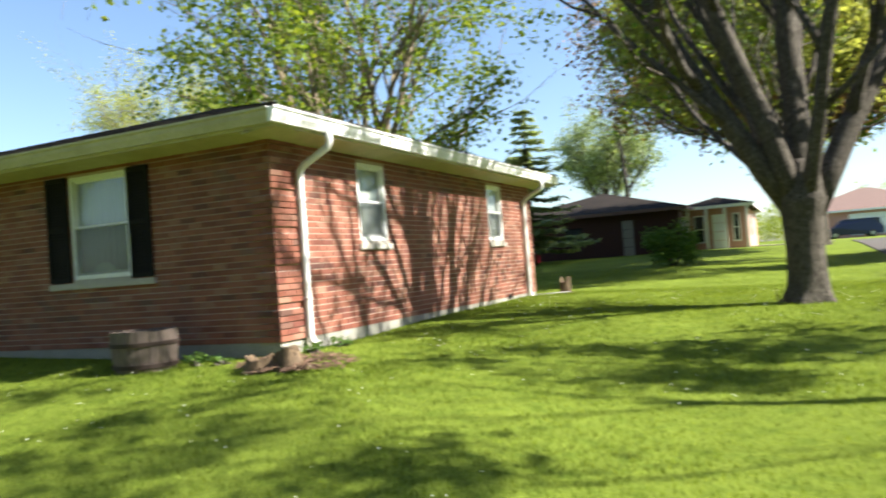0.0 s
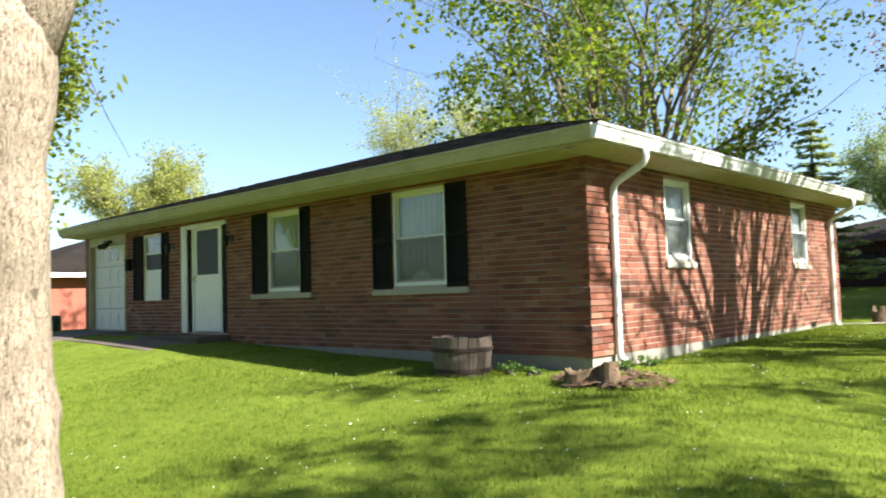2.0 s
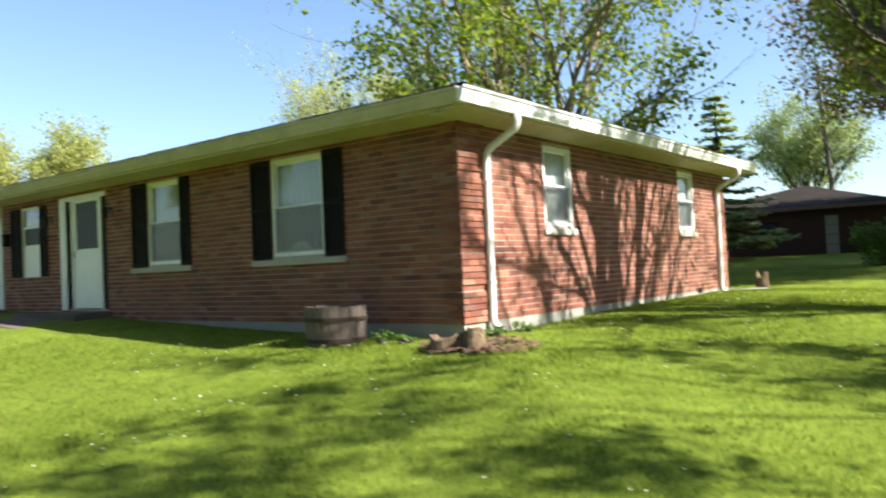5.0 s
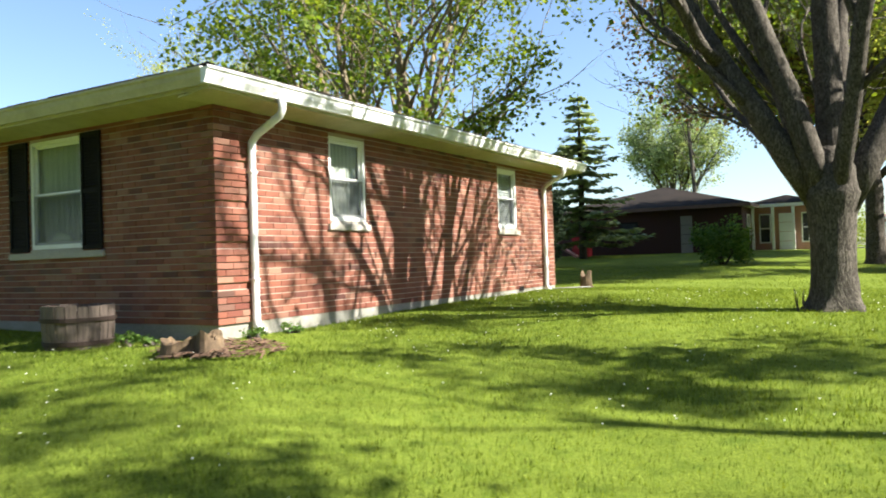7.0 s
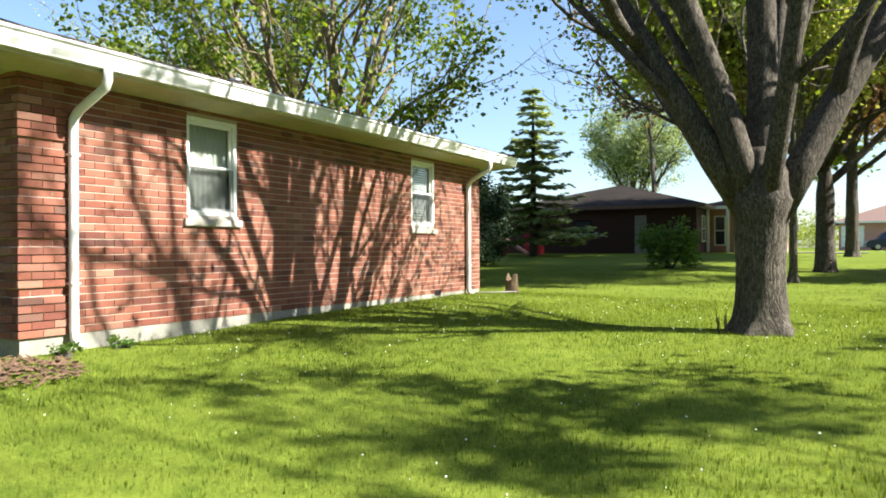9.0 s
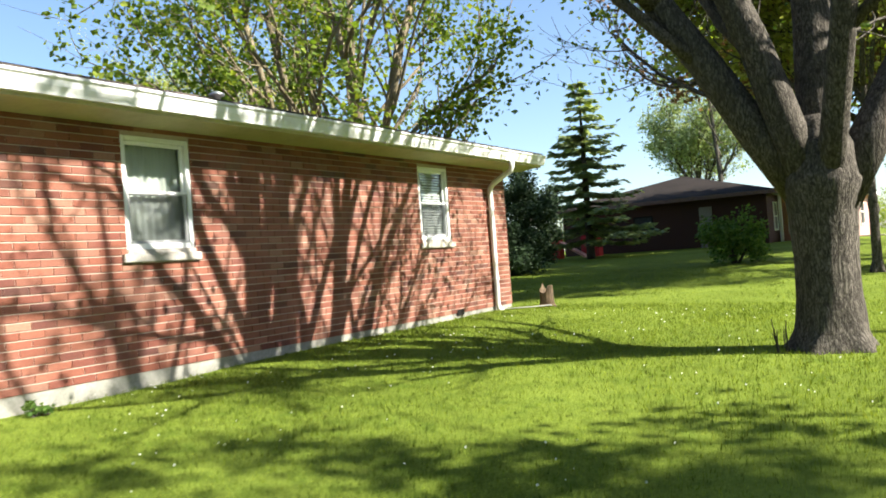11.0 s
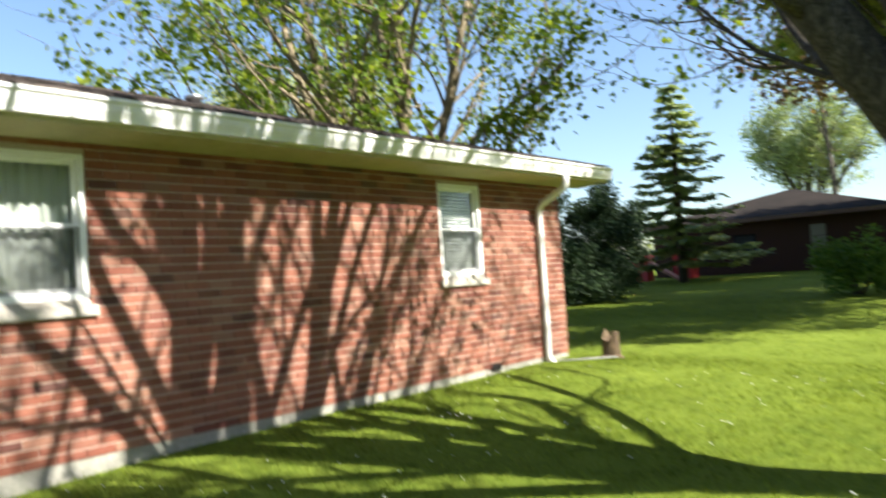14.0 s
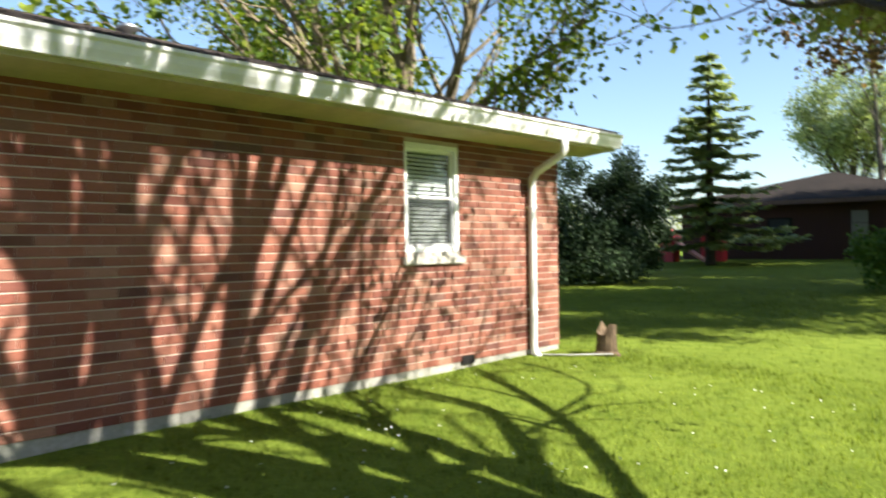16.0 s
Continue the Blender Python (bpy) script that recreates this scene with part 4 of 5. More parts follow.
# the many-stemmed tree behind the house
stems = []
for k in range(8):
    a = k * 2.4
    lean = 0.08 + 0.66 * ((k * 3) % 8) / 8
    stems.append(((0.25 * math.cos(a), 0.25 * math.sin(a)), 0.1, (lean * math.cos(a), lean * math.sin(a), 1.0), 8.8 - 1.6 * lean, 0.15))
tree("multi_stem_maple", "tall many-stemmed maple with sparse young leaves behind the roof", (-12.6, 23.6, 0.1), stems, 21, 3, 15, 0.165, BARK_FAR, LEAF_MID, None, 0.52, 0.09, bare=0.62, kid_pick=(0, 1, 1))
# paler trees beyond the roof and the street
for x, y, seed, hgt, lab in ((-33.5, 37.5, 31, 11.0, "pale green round tree far behind the roof"), (-40, 20.5, 32, 5.8, "thin pale tree far beyond the garage"), (-66, 15.5, 33, 8.0, "pale tree behind the far parked cars"), (-58, 4.5, 34, 9.0, "pale tree across the far street")):
    fan = [((0, 0), 2.0 + 0.2 * k, (0.55 * math.cos(k * 2.1), 0.55 * math.sin(k * 2.1), 1.0), hgt * 0.62, 0.13) for k in range(6)]
    tree("tree", lab, at_ground(x, y), fan, seed, 3, 6, 0.13, BARK_FAR, LEAF_PALE, [((0, 0), -0.3, 0.3), ((0, 0), 2.0, 0.2), ((0, 0), 3.4, 0.12)], 0.5, 0.16, bare=0.5)
# the two street trees farther on, and a bare one
tree("maple_tree", "tall street maple shading the far lawn", at_ground(1.9, 42.0), [((0, 0), 3.4 + 0.4 * k, (0.8 * math.cos(k * 1.7), 0.8 * math.sin(k * 1.7), 0.62), 5.4, 0.11) for k in range(9)], 47, 2, 22, 0.26, BARK_SHADE, LEAF_MID,
     [((0, 0), -0.3, 0.4), ((0, 0), 0.2, 0.28), ((0, 0), 3.6, 0.22), ((0, 0), 7.6, 0.08)], 0.6, 0.1, bare=0.1)
tree("maple_tree", "broad street maple with rusty new buds beside the road", at_ground(1.15, 30.5), [((0, 0), 2.6 + 0.15 * k, (0.75 * math.cos(k * 1.3 + 0.4), 0.75 * math.sin(k * 1.3 + 0.4), 0.62), 5.6, 0.12) for k in range(7)], 41, 3, 7, 0.15, BARK_SHADE, LEAF_RUST,
     [((0, 0), -0.3, 0.42), ((0, 0), 0.1, 0.32), ((0, 0), 1.0, 0.26), ((0, 0), 2.4, 0.26), ((0, 0), 3.2, 0.15)], 0.55, 0.1, bare=0.25)
tree("maple_tree", "slim street tree with yellow-green leaves", at_ground(0.55, 25.5), [((0, 0), 2.1 + 0.4 * k, (0.6 * math.cos(k * 2 + 1), 0.6 * math.sin(k * 2 + 1), 0.9), 4.8, 0.055) for k in range(6)], 43, 3, 8, 0.14, BARK_SHADE, LEAF_PALE,
     [((0, 0), -0.2, 0.17), ((0, 0), 0.3, 0.10), ((0, 0), 2.4, 0.085), ((0, 0), 4.6, 0.05)], 0.55, 0.15, bare=0.1)
tree("tree", "thin bare dark tree behind the neighbour's house", at_ground(-11.0, 63.0), [((-0.05 * k, 0), 5 + 1.1 * k, (0.5 * math.cos(k * 2.2), 0.5 * math.sin(k * 2.2), 0.8), 3.0, 0.06) for k in range(8)], 45, 2, 1, 0.12, BARK_SHADE, LEAF,
     [((0, 0), -0.2, 0.22), ((-0.1, 0), 3, 0.17), ((-0.5, 0), 9, 0.12), ((-0.9, 0), 15, 0.03)], 0.55, 0.05)


def shoots(x, y, n, seed):
    """Young bare shoots from the foot of a trunk."""
    rng = random.Random(seed)
    th = thing("sucker_shoots", "short bare shoots at the foot of the maple", "shoots")
    for _ in range(n):
        px, py = x + rng.uniform(-.06, .06), y + rng.uniform(-.06, .06)
        z, h = ground_z(px, py), rng.uniform(0.15, 0.34)
        part("shoot", Shape().tube([(px, py, z - 0.03), (px - 0.02, py, z + h * 0.5), (px - rng.uniform(0, .05), py - 0.02, z + h)], [0.012, 0.009, 0.003], 6), BARK_SHADE, th)


shoots(0.45, 14.2, 5, 4)


tw = thing("hanging_twig", "thin drooping maple twig with a few leaves", "twig")
part("stem", Shape().tube([(-6.2, 2.95, 3.45), (-6.16, 3.13, 2.9), (-6.08, 3.28, 2.5), (-5.96, 3.43, 2.12)], [0.006, 0.005, 0.004, 0.002], 5), BARK_SHADE, tw)
for tx, ty, tz in ((-6.1, 3.43, 2.85), (-6.02, 3.35, 2.75), (-6.2, 3.23, 2.95)):
    part("leaf", Shape().quad((tx, ty, tz), (tx + 0.04, ty + 0.02, tz - 0.04), (tx + 0.01, ty + 0.05, tz - 0.10), (tx - 0.03, ty + 0.02, tz - 0.05)), LEAF_NEW, tw)


def conifer(name, label, base, height, width, seed, mat):
    """A spruce: whorls of drooping boughs set with short sprays."""
    rng = random.Random(seed)
    th = thing(name, label, "tree")
    bx, by, bz = base
    part("trunk", Shape().tube([(bx, by, bz - 0.2), (bx, by, bz + height * 0.5), (bx, by, bz + height)], [0.22, 0.13, 0.015], 8), BARK_SHADE, th, "", True)
    lv = Shape()
    z = 0.9
    while z < height - 0.15:
        u = z / height
        reach = width / 2 * (1 - u) ** 0.8 * rng.uniform(0.75, 1.1) + 0.12
        n = 9 if u < 0.7 else 6
        for k in range(n):
            a = rng.uniform(0, 6.28)
            rr = reach * rng.uniform(0.6, 1.15)
            m = max(4, int(rr / 0.13))
            for i in range(m):
                v = (i + 0.6) / m
                px, py = bx + math.cos(a) * rr * v, by + math.sin(a) * rr * v
                pz = bz + z - 0.22 * rr * v + 0.16 * rr * v ** 3
                for _ in range(6):
                    ln, aa = rng.uniform(0.18, 0.40), a + rng.choice((-1, 1)) * rng.uniform(0.3, 1.3)
                    q = Vector((px + rng.uniform(-.06, .06), py + rng.uniform(-.06, .06), pz + rng.uniform(-0.06, 0.05)))
                    d = Vector((math.cos(aa), math.sin(aa), rng.uniform(-0.5, 0.1))) * ln
                    sd = Vector((-math.sin(aa), math.cos(aa), rng.uniform(-0.6, 0.6))) * ln * 0.28
                    b = len(lv.v)
                    lv.v += [tuple(q - sd * 0.4), tuple(q + d * 0.5 + sd), tuple(q + d), tuple(q + d * 0.5 - sd)]
                    lv.f += [(b, b + 1, b + 2), (b, b + 2, b + 3)]
        z += rng.uniform(0.28, 0.46)
    part("crown", lv, mat, th, "", False, False)
    return th


conifer("spruce_tree", "tall blue-green spruce with layered boughs", at_ground(-11.8, 39.5), 8.3, 6.3, 51, NEEDLE)
tree("tree", "broad grey-green tree behind the neighbour's roof", at_ground(-14.0, 68), [((0, 0), 2.5 + 0.3 * k, (0.62 * math.cos(k * 1.9), 0.62 * math.sin(k * 1.9), 1.0), 4.6, 0.12) for k in range(7)], 52, 3, 4, 0.20, BARK_SHADE, NEEDLE,
     [((0, 0), -0.3, 0.3), ((0, 0), 1.0, 0.26), ((0, 0), 3.0, 0.22), ((0, 0), 7.0, 0.1)], 0.42, 0.16, bare=0.55)


def shrub(name, label, base, rx, ry, h, n, size, mat, seed, category="bush", stems=6):
    """A shrub: woody stems and an uneven mass of leaves in lumps."""
    rng = random.Random(seed)
    th = thing(name, label, category)
    bx, by, bz = base
    w, lv = Shape(), Shape()
    lumps = []
    for k in range(stems * 3):
        a, q = rng.uniform(0, 6.28), rng.random() ** 0.5
        lumps.append((Vector((bx + rx * 0.75 * q * math.cos(a), by + ry * 0.75 * q * math.sin(a), bz + h * rng.uniform(0.10, 0.86 - 0.25 * q))), rng.uniform(0.16, 0.34) * min(rx, h)))
    for k in range(stems):
        c = lumps[k][0]
        w.tube([(bx + rng.uniform(-.2, .2), by + rng.uniform(-.2, .2), bz - 0.1), tuple(Vector((bx, by, bz)).lerp(c, 0.5)), tuple(c)], [0.05, 0.035, 0.012], 6)
    for _ in range(n):
        c, r = rng.choice(lumps)
        d = Vector((rng.gauss(0, 1), rng.gauss(0, 1), rng.gauss(0, 1))).normalized()
        p = c + d * r * rng.uniform(0.3, 1.25)
        if p.z < bz + 0.05:
            continue
        e = Vector((rng.uniform(-1, 1), rng.uniform(-1, 1), rng.uniform(-0.7, 0.7))).normalized()
        sd = e.orthogonal().normalized() * size * 0.4
        k = size * rng.uniform(0.6, 1.2)
        b = len(lv.v)
        lv.v += [tuple(p), tuple(p + e * k * 0.5 + sd), tuple(p + e * k), tuple(p + e * k * 0.5 - sd)]
        lv.f += [(b, b + 1, b + 2), (b, b + 2, b + 3)]
    part("stem", w, BARK_SHADE, th, "", True, False)
    part("crown", lv, mat, th, "", False, False)
    return th


shrub("round_bush", "rounded green shrub standing on the far lawn", at_ground(-3.45, 30.5), 1.4, 1.2, 2.0, 3900, 0.115, BUSHLEAF, 61)
for x, y, rx, h, seed in ((-11.9, 33.4, 1.7, 4.6, 67), (-13.6, 30.5, 2.2, 5.6, 62), (-11.2, 31.4, 1.6, 4.4, 63), (-16.4, 29.6, 2.4, 6.2, 64), (-12.4, 29.4, 1.9, 2.4, 65), (-10.9, 30.4, 1.3, 2.0, 66)):
    shrub("evergreen_shrub", "dense dark evergreen shrub behind the house", at_ground(x, y), rx, rx * 0.8, h, 13000, 0.10, HEDGE, seed, "bush", 8)


# far woods round the horizon
def woods():
    """A belt of tree crowns that reach down to the ground, each an uneven mass of small leaves."""
    g = np.random.default_rng(71)
    vs = []
    for k in range(300):
        a = g.uniform(0, 6.283)
        d = g.uniform(125, 190)
        cx, cy, r, tall = d * math.cos(a), d * math.sin(a), g.uniform(3.0, 6.5), g.uniform(4.0, 8.5)
        n = 900
        q = g.normal(size=(n, 3))
        q /= np.linalg.norm(q, axis=1)[:, None]
        q *= (g.random(n) ** 0.4)[:, None] * (1 + 0.25 * np.sin(q[:, :1] * 9 + k) * np.cos(q[:, 2:] * 8))
        p = np.array((cx, cy, 0.6 + tall * 0.5)) + q * np.array((r, r, tall * 0.62))
        e = g.normal(size=(n, 3)) * 0.22
        f = g.normal(size=(n, 3)) * 0.22
        vs.append(np.stack((p, p + e, p + f), 1).reshape(-1, 3))
    v = np.concatenate(vs)
    s = Shape()
    s.v = [tuple(q) for q in v.tolist()]
    s.f = [(3 * i, 3 * i + 1, 3 * i + 2) for i in range(len(v) // 3)]
    tagged(part("far_woods", s, LEAF_NEW, None, "", False, False), "distant belt of pale spring trees", "woods", "", "stuff")


woods()


# ---------------------------------------------------------------- neighbouring houses
def neighbour(label, x0, y0, x1, y1, z, wall_m, roof_m, rise, openings, trim=WHITE, gable=None, wall_h=2.45):
    """A low brick house with hip roof, eaves and windows. openings: (face, from, to, z0, z1, kind)."""
    th = thing("neighbour_house", label, "house")
    part("wall", Shape().box(x0, y0, z - 0.5, x1, y1, z + wall_h), wall_m, th)
    o = 0.5
    s = Shape()
    a0, a1, b0, b1 = x0 - o, x1 + o, y0 - o, y1 + o
    zz = z + wall_h + 0.16
    if x1 - x0 > y1 - y0:
        h = (b1 - b0) / 2
        top = [(a0 + h, (b0 + b1) / 2, zz + h * rise), (a1 - h, (b0 + b1) / 2, zz + h * rise)]
        s.v += [(a0, b0, zz), (a1, b0, zz), (a1, b1, zz), (a0, b1, zz), *top]
        s.f += [(0, 1, 5, 4), (1, 2, 5), (2, 3, 4, 5), (3, 0, 4), (3, 2, 1, 0)]
    else:
        h = (a1 - a0) / 2
        top = [((a0 + a1) / 2, b0 + h, zz + h * rise), ((a0 + a1) / 2, b1 - h, zz + h * rise)]
        s.v += [(a0, b0, zz), (a1, b0, zz), (a1, b1, zz), (a0, b1, zz), *top]
        s.f += [(0, 1, 4), (1, 2, 5, 4), (2, 3, 5), (3, 0, 4, 5), (3, 2, 1, 0)]
    part("roof", s, roof_m, th)
    s = Shape()
    s.box(a0, b0, zz - 0.18, a1, b0 + 0.04, zz - 0.004)
    s.box(a0, b1 - 0.04, zz - 0.18, a1, b1, zz - 0.004)
    s.box(a0, b0 + 0.04, zz - 0.18, a0 + 0.04, b1 - 0.04, zz - 0.004)
    s.box(a1 - 0.04, b0 + 0.04, zz - 0.18, a1, b1 - 0.04, zz - 0.004)
    part("fascia", s, trim, th)
    for face, a, b, za, zb, kind in openings:
        m = WHITE if kind != "dark" else BLACKPAINT
        w = new("garage_door" if kind == "garage" else "door" if kind in ("door", "dim") else "window")
        w.parent = th

        def bx(s2, p, q, d0, d1, c0, c1):
            if face == "s":
                return s2.box(p, y0 - d1, c0, q, y0 - d0, c1)
            if face == "e":
                return s2.box(x1 + d0, p, c0, x1 + d1, q, c1)
            return s2.box(x0 - d1, p, c0, x0 - d0, q, c1)
        # Dim doors take plaster grey, their shade put into the colour.
        if kind in ("garage", "door", "dim"):
            for k in range(4):
                part("panel", bx(Shape(), a, b, 0.0, 0.05, z + za + (zb - za) * k / 4 + 0.01, z + za + (zb - za) * (k + 1) / 4 - 0.01), ROOM if kind == "dim" else WHITE, w)
        else:
            s2 = Shape()
            bx(s2, a, b, 0.0, 0.05, z + za, z + za + 0.07)
            bx(s2, a, b, 0.0, 0.05, z + zb - 0.07, z + zb)
            bx(s2, a, a + 0.07, 0.0, 0.05, z + za + 0.07, z + zb - 0.07)
            bx(s2, b - 0.07, b, 0.0, 0.05, z + za + 0.07, z + zb - 0.07)
            bx(s2, a + 0.07, b - 0.07, 0.0, 0.045, z + (za + zb) / 2 - 0.03, z + (za + zb) / 2 + 0.03)
            part("window_frame", s2, m, w)
            part("pane", bx(Shape(), a + 0.07, b - 0.07, 0.002, 0.02, z + za + 0.07, z + zb - 0.07), CARGLASS, w)
    return th


NZ = 0.55
# Brick, roof and door colours here carry the shade of the trees.
north_house = neighbour("red brick ranch house across the far lawn, tree shade in its colours", -15.3, 44.5, -5.0, 60.0, NZ, FARBRICK_SHADED, FARROOF, 0.27, [
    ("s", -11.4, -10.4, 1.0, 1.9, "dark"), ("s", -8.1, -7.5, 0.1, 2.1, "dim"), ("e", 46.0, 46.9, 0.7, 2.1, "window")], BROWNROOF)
pink_wing = neighbour("wing of pink brick with white porch trim", -5.0, 47.5, -1.8, 60.0, NZ, PINKBRICK, FARROOF, 0.27, [
    ("s", -4.6, -4.0, 0.5, 2.1, "window"), ("s", -3.6, -2.9, 0.1, 2.1, "door"), ("s", -2.5, -2.1, 0.5, 2.1, "window"), ("e", 52, 54, 0.7, 2.1, "window")])
for x in (-4.85, -3.85, -2.85, -1.7):
    part("porch_post", Shape().box(x - 0.07, 46.98, NZ - 0.3, x + 0.07, 47.12, NZ + 2.42, 0.01), WHITE, pink_wing, "white porch post")
neighbour("pale house with white garage far up the street", 0.9, 86, 14, 98, 0.75, PINKBRICK, BROWNROOF, 0.36, [("s", 1.1, 3.0, 0.2, 2.2, "garage"), ("s", 5.5, 9.5, 0.1, 2.2, "garage"), ("s", 11, 12.5, 0.8, 2.0, "window")])
neighbour("sunlit orange-red brick house next door", -42, 11.3, -31.3, 25, -0.4, FARBRICK, FARROOF, 0.36, [("s", -38, -36.5, 0.9, 2.1, "window")])
neighbour("long low house across the street with white trim", -92, 14, -76, 26, -0.35, FARBRICK_SHADED, FARROOF, 0.36, [("e", 15, 17, 0.8, 2.0, "window"), ("e", 19, 20, 0.1, 2.1, "door"), ("s", -90, -87, 0.8, 2.1, "window")])
s = Shape().box(-31.29, 11.14, -0.8, -31.17, 11.28, 2.1, 0.01)
post = thing("corner_post", "white corner downspout of the house next door", "downspout")
part("pipe", s, WHITE, post)


# ---------------------------------------------------------------- vehicles
def car(name, label, at, turn, body_m, length=4.6, width=1.78, height=1.46, van=False):
    th = thing(name, label, "car")
    hood = 0.30 if not van else 0.20
    if van:
        side = [(-0.5, 0.28), (-0.5, 0.95), (-0.47, 1.1), (-0.44, height - 0.05), (-0.38, height), (0.12, height), (0.20, height - 0.08), (0.33, 1.0), (0.46, 0.86), (0.5, 0.68), (0.5, 0.28)]
    else:
        side = [(-0.5, 0.28), (-0.5, 0.75), (-0.48, 0.93), (-0.36, 0.98), (-0.26, height - 0.06), (-0.18, height), (0.03, height), (0.10, height - 0.05), (0.22, 0.98), (0.44, 0.84), (0.5, 0.66), (0.5, 0.28)]
    out = [(u * length, w) for u, w in side]
    bm = bmesh.new()
    rows = []
    for v in (-1, -0.96, 0.96, 1):
        row = []
        for u, w in out:
            tuck = 0.16 if w > 1.0 else 0.0
            y = v * (width / 2 - tuck)
            k = 0.985 if abs(v) == 1 else 1.0
            row.append(bm.verts.new((u * k, y, 0.28 + (w - 0.28) * k)))
        rows.append(row)
    n = len(out)
    for i in range(3):
        for k in range(n):
            bm.faces.new((rows[i][k], rows[i][(k + 1) % n], rows[i + 1][(k + 1) % n], rows[i + 1][k]))
    bm.faces.new(rows[0])
    bm.faces.new(list(reversed(rows[3])))
    bmesh.ops.recalc_face_normals(bm, faces=bm.faces)
    me = bpy.data.meshes.new("body")
    bm.to_mesh(me)
    bm.free()
    me.materials.append(body_m)
    b = new("body", me)
    b.parent = th
    zt = height - 0.10
    for sgn in (-1, 1):
        yy = sgn * (width / 2 - 0.15)
        if van:
            spans = [(-0.45, -0.22), (-0.20, 0.02), (0.04, 0.20)]
        else:
            spans = [(-0.29, -0.14), (-0.12, 0.04), (0.055, 0.16)]
        for k, (u0, u1) in enumerate(spans):
            s = Shape()
            lean = 0.05 * length if k == 2 else 0
            back = 0.045 * length if (k == 0 and not van) else 0
            s.v += [(u0 * length - back * 0.2, yy - sgn * 0.02, 1.03), (u1 * length + lean * 0.6, yy - sgn * 0.02, 1.03), (u1 * length - lean * 0.8, yy + sgn * 0.012, zt), (u0 * length + back, yy + sgn * 0.012, zt),
                    (u0 * length - back * 0.2, yy + sgn * 0.03, 1.03), (u1 * length + lean * 0.6, yy + sgn * 0.03, 1.03), (u1 * length - lean * 0.8, yy + sgn * 0.012, zt), (u0 * length + back, yy + sgn * 0.012, zt)]
            s.f += [(0, 1, 2, 3), (4, 5, 6, 7), (0, 1, 5, 4), (1, 2, 6, 5), (2, 3, 7, 6), (3, 0, 4, 7)]
            part("window", s, CARGLASS, th)
    for u in (-0.31, 0.32):
        for sgn in (-1, 1):
            y = sgn * (width / 2 - 0.09)
            wh = new("wheel")
            wh.parent = th
            part("tyre", Shape().tube([(u * length, y - 0.1, 0.32), (u * length, y - 0.08, 0.32), (u * length, y + 0.08, 0.32), (u * length, y + 0.1, 0.32)], [0.28, 0.32, 0.32, 0.28], 22), RUBBER, wh)
            part("rim", Shape().tube([(u * length, y + sgn * 0.085, 0.32), (u * length, y + sgn * 0.108, 0.32)], [0.21, 0.18], 18), RIM, wh)
    for sgn in (-1, 1):
        part("headlight", Shape().box(length * 0.47, sgn * (width / 2 - 0.4) - 0.16, 0.62, length * 0.497, sgn * (width / 2 - 0.4) + 0.16, 0.76, 0.01), RIM, th)
        part("taillight", Shape().box(-length * 0.502, sgn * (width / 2 - 0.25) - 0.12, 0.72, -length * 0.485, sgn * (width / 2 - 0.25) + 0.12, 0.9, 0.01), REDPLASTIC, th)
    th.matrix_world = pose(*at, 0, 0, turn)
    return th


car("parked_car", "dark saloon car parked across the lawn", at_ground(-46.9, 10.5), -8, CARPAINT)
car("parked_car", "dark blue car parked on the far drive", at_ground(-70, 13.0), 5, BLUEPAINT)
car("minivan", "dark navy minivan on the far driveway", at_ground(5.4, 81), 186, BLUEPAINT, 4.9, 1.95, 1.72, True)


# a red plastic play set on the lawn behind the neighbour's hedge
play = thing("play_set", "red and white plastic play set on the far lawn", "play set")
px, py = -15.0, 41.5
pz = ground_z(px, py)
part("tower", Shape().box(px, py, pz, px + 0.7, py + 0.7, pz + 1.0, 0.05), REDPLASTIC, play)
part("roof", Shape().prism([(px - 0.1, pz + 1.0), (px + 0.8, pz + 1.0), (px + 0.35, pz + 1.4)], "y", py - 0.1, py + 0.8), REDPLASTIC, play)
part("slide", Shape().prism([(px + 0.7, pz + 0.9), (px + 2.0, pz + 0.1), (px + 2.0, pz), (px + 0.7, pz + 0.75)], "y", py + 0.1, py + 0.6), PINKBRICK, play)
part("wall", Shape().box(px + 1.6, py + 0.7, pz, px + 2.5, py + 1.4, pz + 1.1, 0.05), REDPLASTIC, play)


